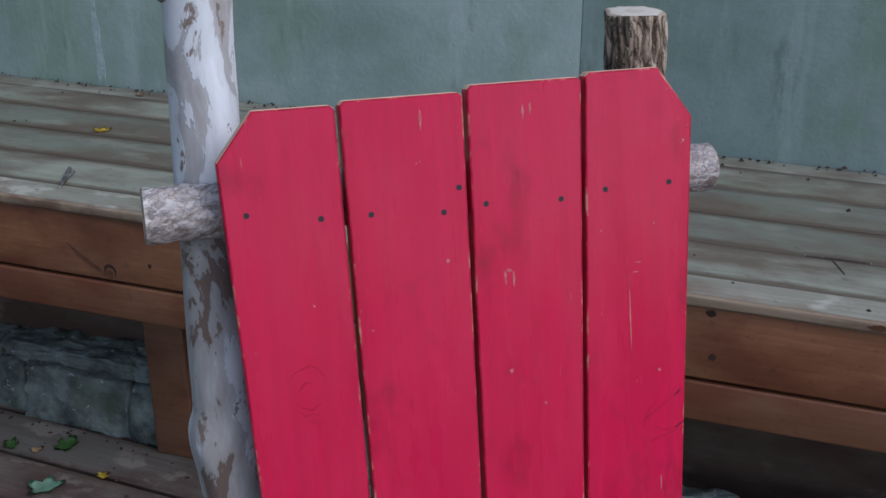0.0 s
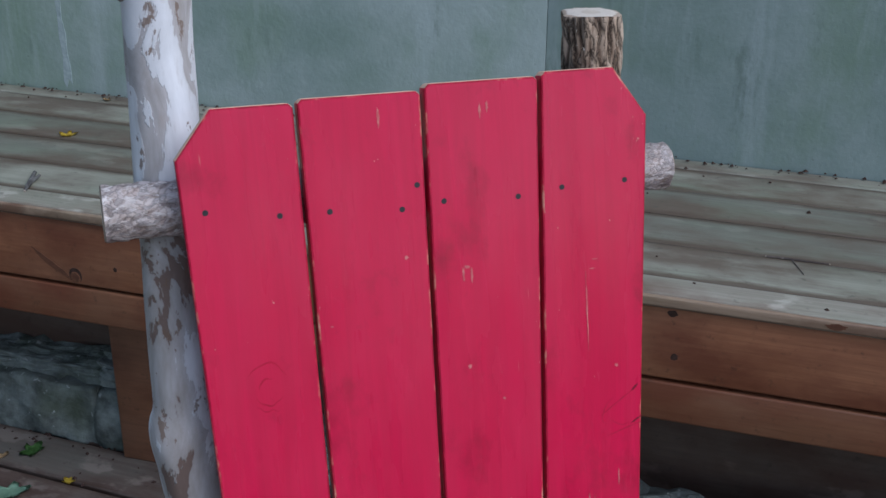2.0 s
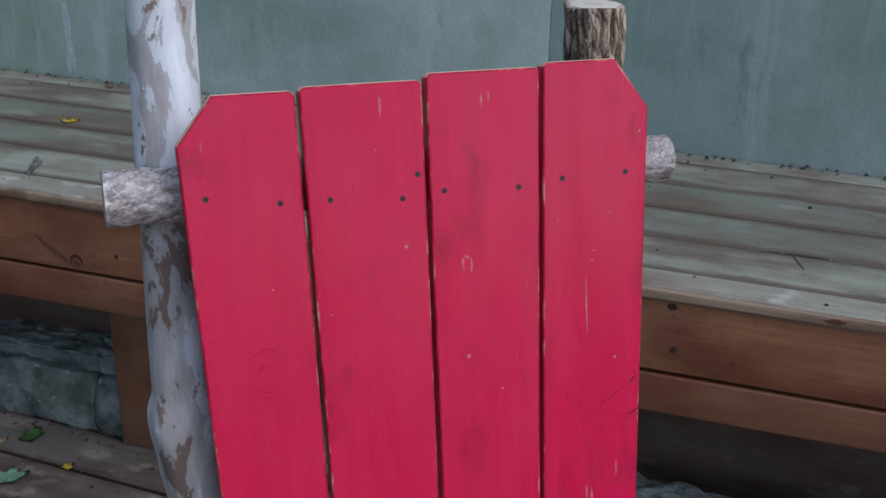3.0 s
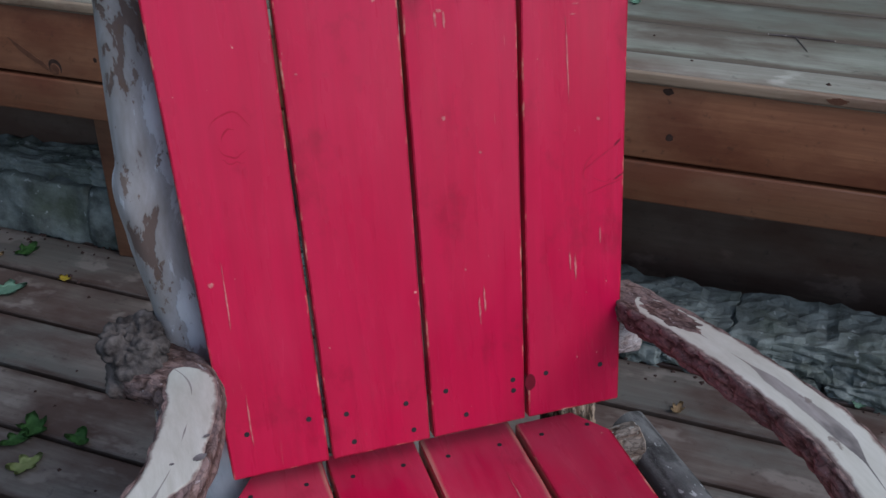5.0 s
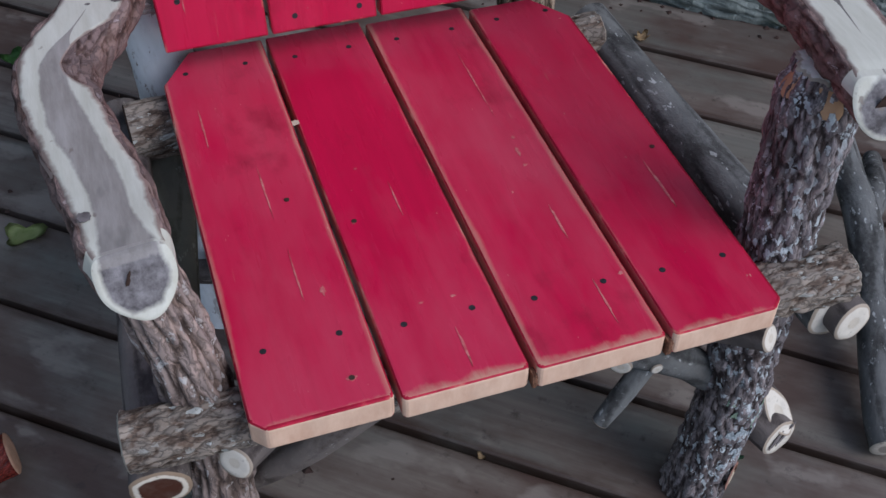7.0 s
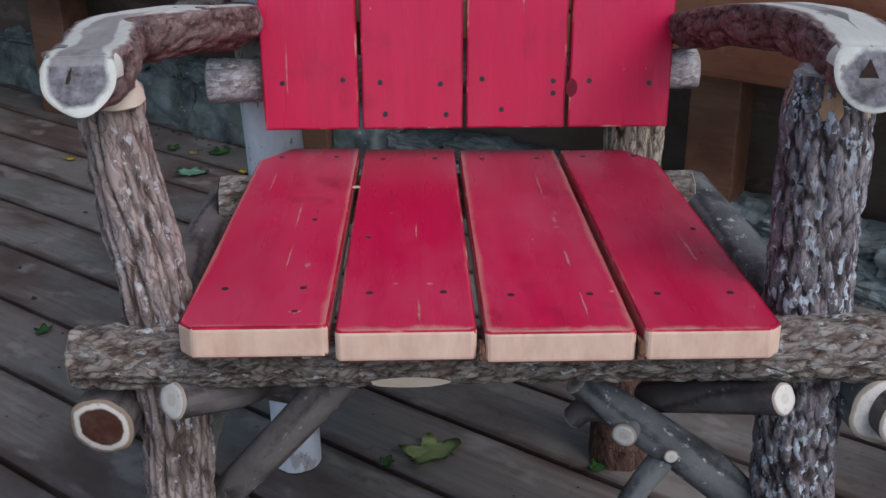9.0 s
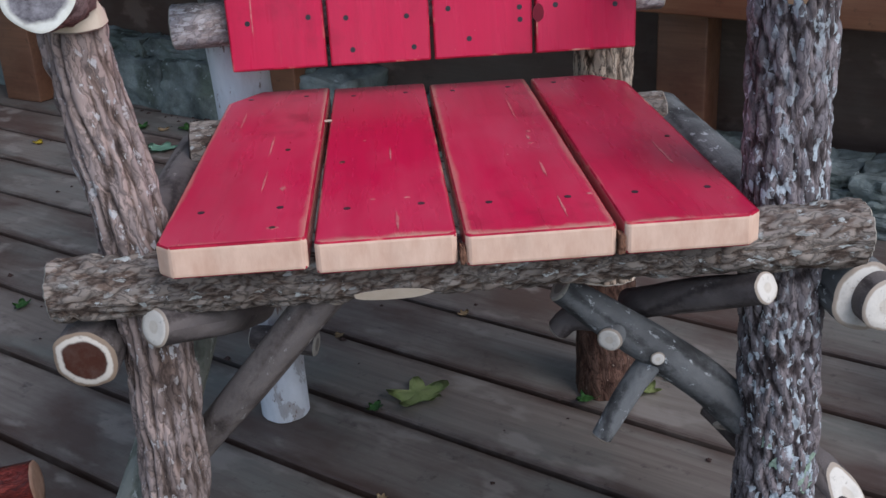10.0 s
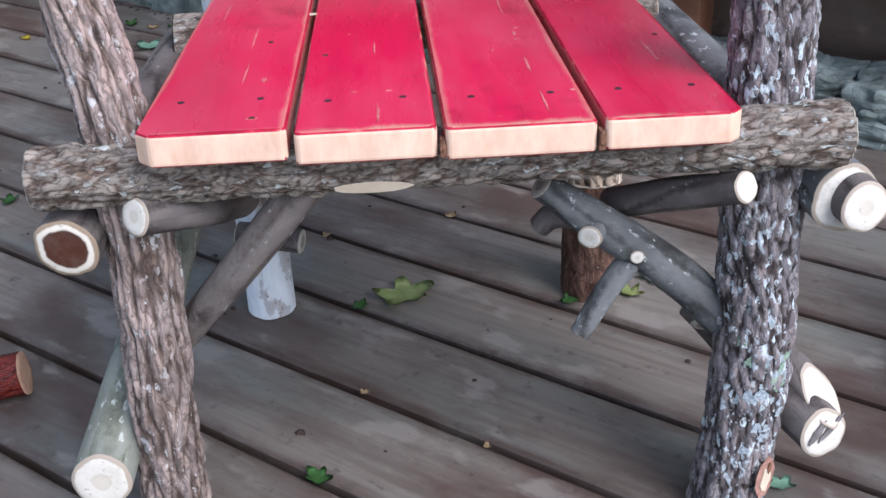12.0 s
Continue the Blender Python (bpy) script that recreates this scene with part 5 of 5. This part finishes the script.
flat_on(Matrix.Translation((-0.050, 0.0312, 0.3845)) @ Matrix.Rotation(radians(112), 4, "X"), blob(0.030, 0.0055, 140, 18, 0.05), rail, "sawn_scar", SAWN_FLAT)
post = [o for o in chair.children if o.name.startswith("front_post")][1]


def on_post(turn, z, lift):
    """A place on the bark of the dark front post, that many radians round from the front."""
    way = Vector((math.sin(turn), -math.cos(turn), 0))
    t = z / 0.2
    axis = Vector((0.268 + 0.009 * min(1.0, t * 1.4), 0.0915 - 0.003 * t, z))
    return Matrix.Translation(axis + way * (0.0355 - 0.002 * min(1.0, t) + lift)) @ way.to_track_quat("Z", "Y").to_matrix().to_4x4()


flat_on(on_post(0.62, 0.052, 0.0022), blob(0.0135, 0.024, 61, 26, 0.14), post, "branch_scar", SCAR_RIM, "pinkish scar of a sawn branch")
flat_on(on_post(0.64, 0.050, 0.0029), blob(0.0070, 0.0135, 62, 22, 0.2), post, "branch_scar", SAWN_FLAT)
flat_on(on_post(0.72, 0.062, 0.0032), blob(0.0028, 0.0065, 63, 18, 0.25), post, "branch_scar", TENON_DARK)
random.seed(19)
for k in range(34):
    turn, z = random.gauss(0.12, 0.42), random.choice((random.gauss(0.175, 0.018), random.gauss(0.125, 0.03)))
    r = random.uniform(0.0025, 0.0065)
    flat_on(on_post(turn, max(0.03, z), 0.0002) @ Matrix.Rotation(random.uniform(0, 3), 4, "Z"), blob(r, r * random.uniform(0.6, 1.5), 300 + k, 16, 0.45), post, "lichen_patch", LICHEN_GREEN if z > 0.155 and random.random() < 0.6 else LICHEN_BLUE)

# crumbs of bark and soil along the foot of the wall and on the deck
def crumbs(name, places, label, mat, seed):
    rnd = random.Random(seed)
    verts, faces = [], []
    for p in places:
        r = rnd.uniform(0.0015, 0.006)
        n = len(verts)
        a = rnd.uniform(0, 6.28)
        for k in range(4):
            verts.append((p.x + r * rnd.uniform(0.6, 1.5) * math.cos(a + 1.57 * k), p.y + r * rnd.uniform(0.6, 1.5) * math.sin(a + 1.57 * k), p.z))
        verts.append((p.x, p.y, p.z + r * rnd.uniform(0.5, 1.1)))
        faces += [(n + k, n + (k + 1) % 4, n + 4) for k in range(4)] + [(n + 3, n + 2, n + 1, n)]
    me = bpy.data.meshes.new(name)
    me.from_pydata(verts, [], faces)
    me.materials.append(mat)
    return tagged(new(name, me), label, "debris", kind="stuff")


rnd = random.Random(8)
crumbs("wall_debris", [stage(BACK - abs(rnd.gauss(0, 0.02)) - 0.004, v, TOP + (v + 0.8) * math.tan(SAG)) for v in (rnd.uniform(-3.2, 1.6) for _ in range(420))], "dark crumbs of soil and bark along the wall's foot", HOLE, 1)
crumbs("deck_debris", [oriented(DECK_TURN, rnd.uniform(-0.2, 1.17) if k < 150 else 1.19 - abs(rnd.gauss(0, 0.03)), rnd.uniform(-1.9, 1.4), 0.0) for k in range(330)], "scattered crumbs of bark and soil on the deck", BARK_ROT, 2)
crumbs("platform_debris", [stage(rnd.uniform(FRONT + 0.02, BACK), v, TOP + (v + 0.8) * math.tan(SAG)) for v in (rnd.uniform(-2.8, 1.0) for _ in range(90))], "scattered crumbs of bark on the platform planks", HOLE, 3)

ob, m = on_seat(-0.1055, 0.354, 0.0012)
flat_on(m, blob(0.0045, 0.004, 200), ob, "resin_plug", SAWN_FLAT)

for k, (post, x, y, z) in enumerate(zip([o for o in chair.children if o.name.startswith("front_post")], (-0.260, 0.264), (0.090, 0.092), (0.588, 0.578))):
    log("tenon", post, [(x, y, z), (x, y - 0.002, z + 0.024)], ((0.021, 0.014), (0.031, 0.026))[k], (SAWN_FLAT, TENON)[k], "shaved pale joint under the armrest", 0.0012, 0.02, seg=40, seed=70 + k)
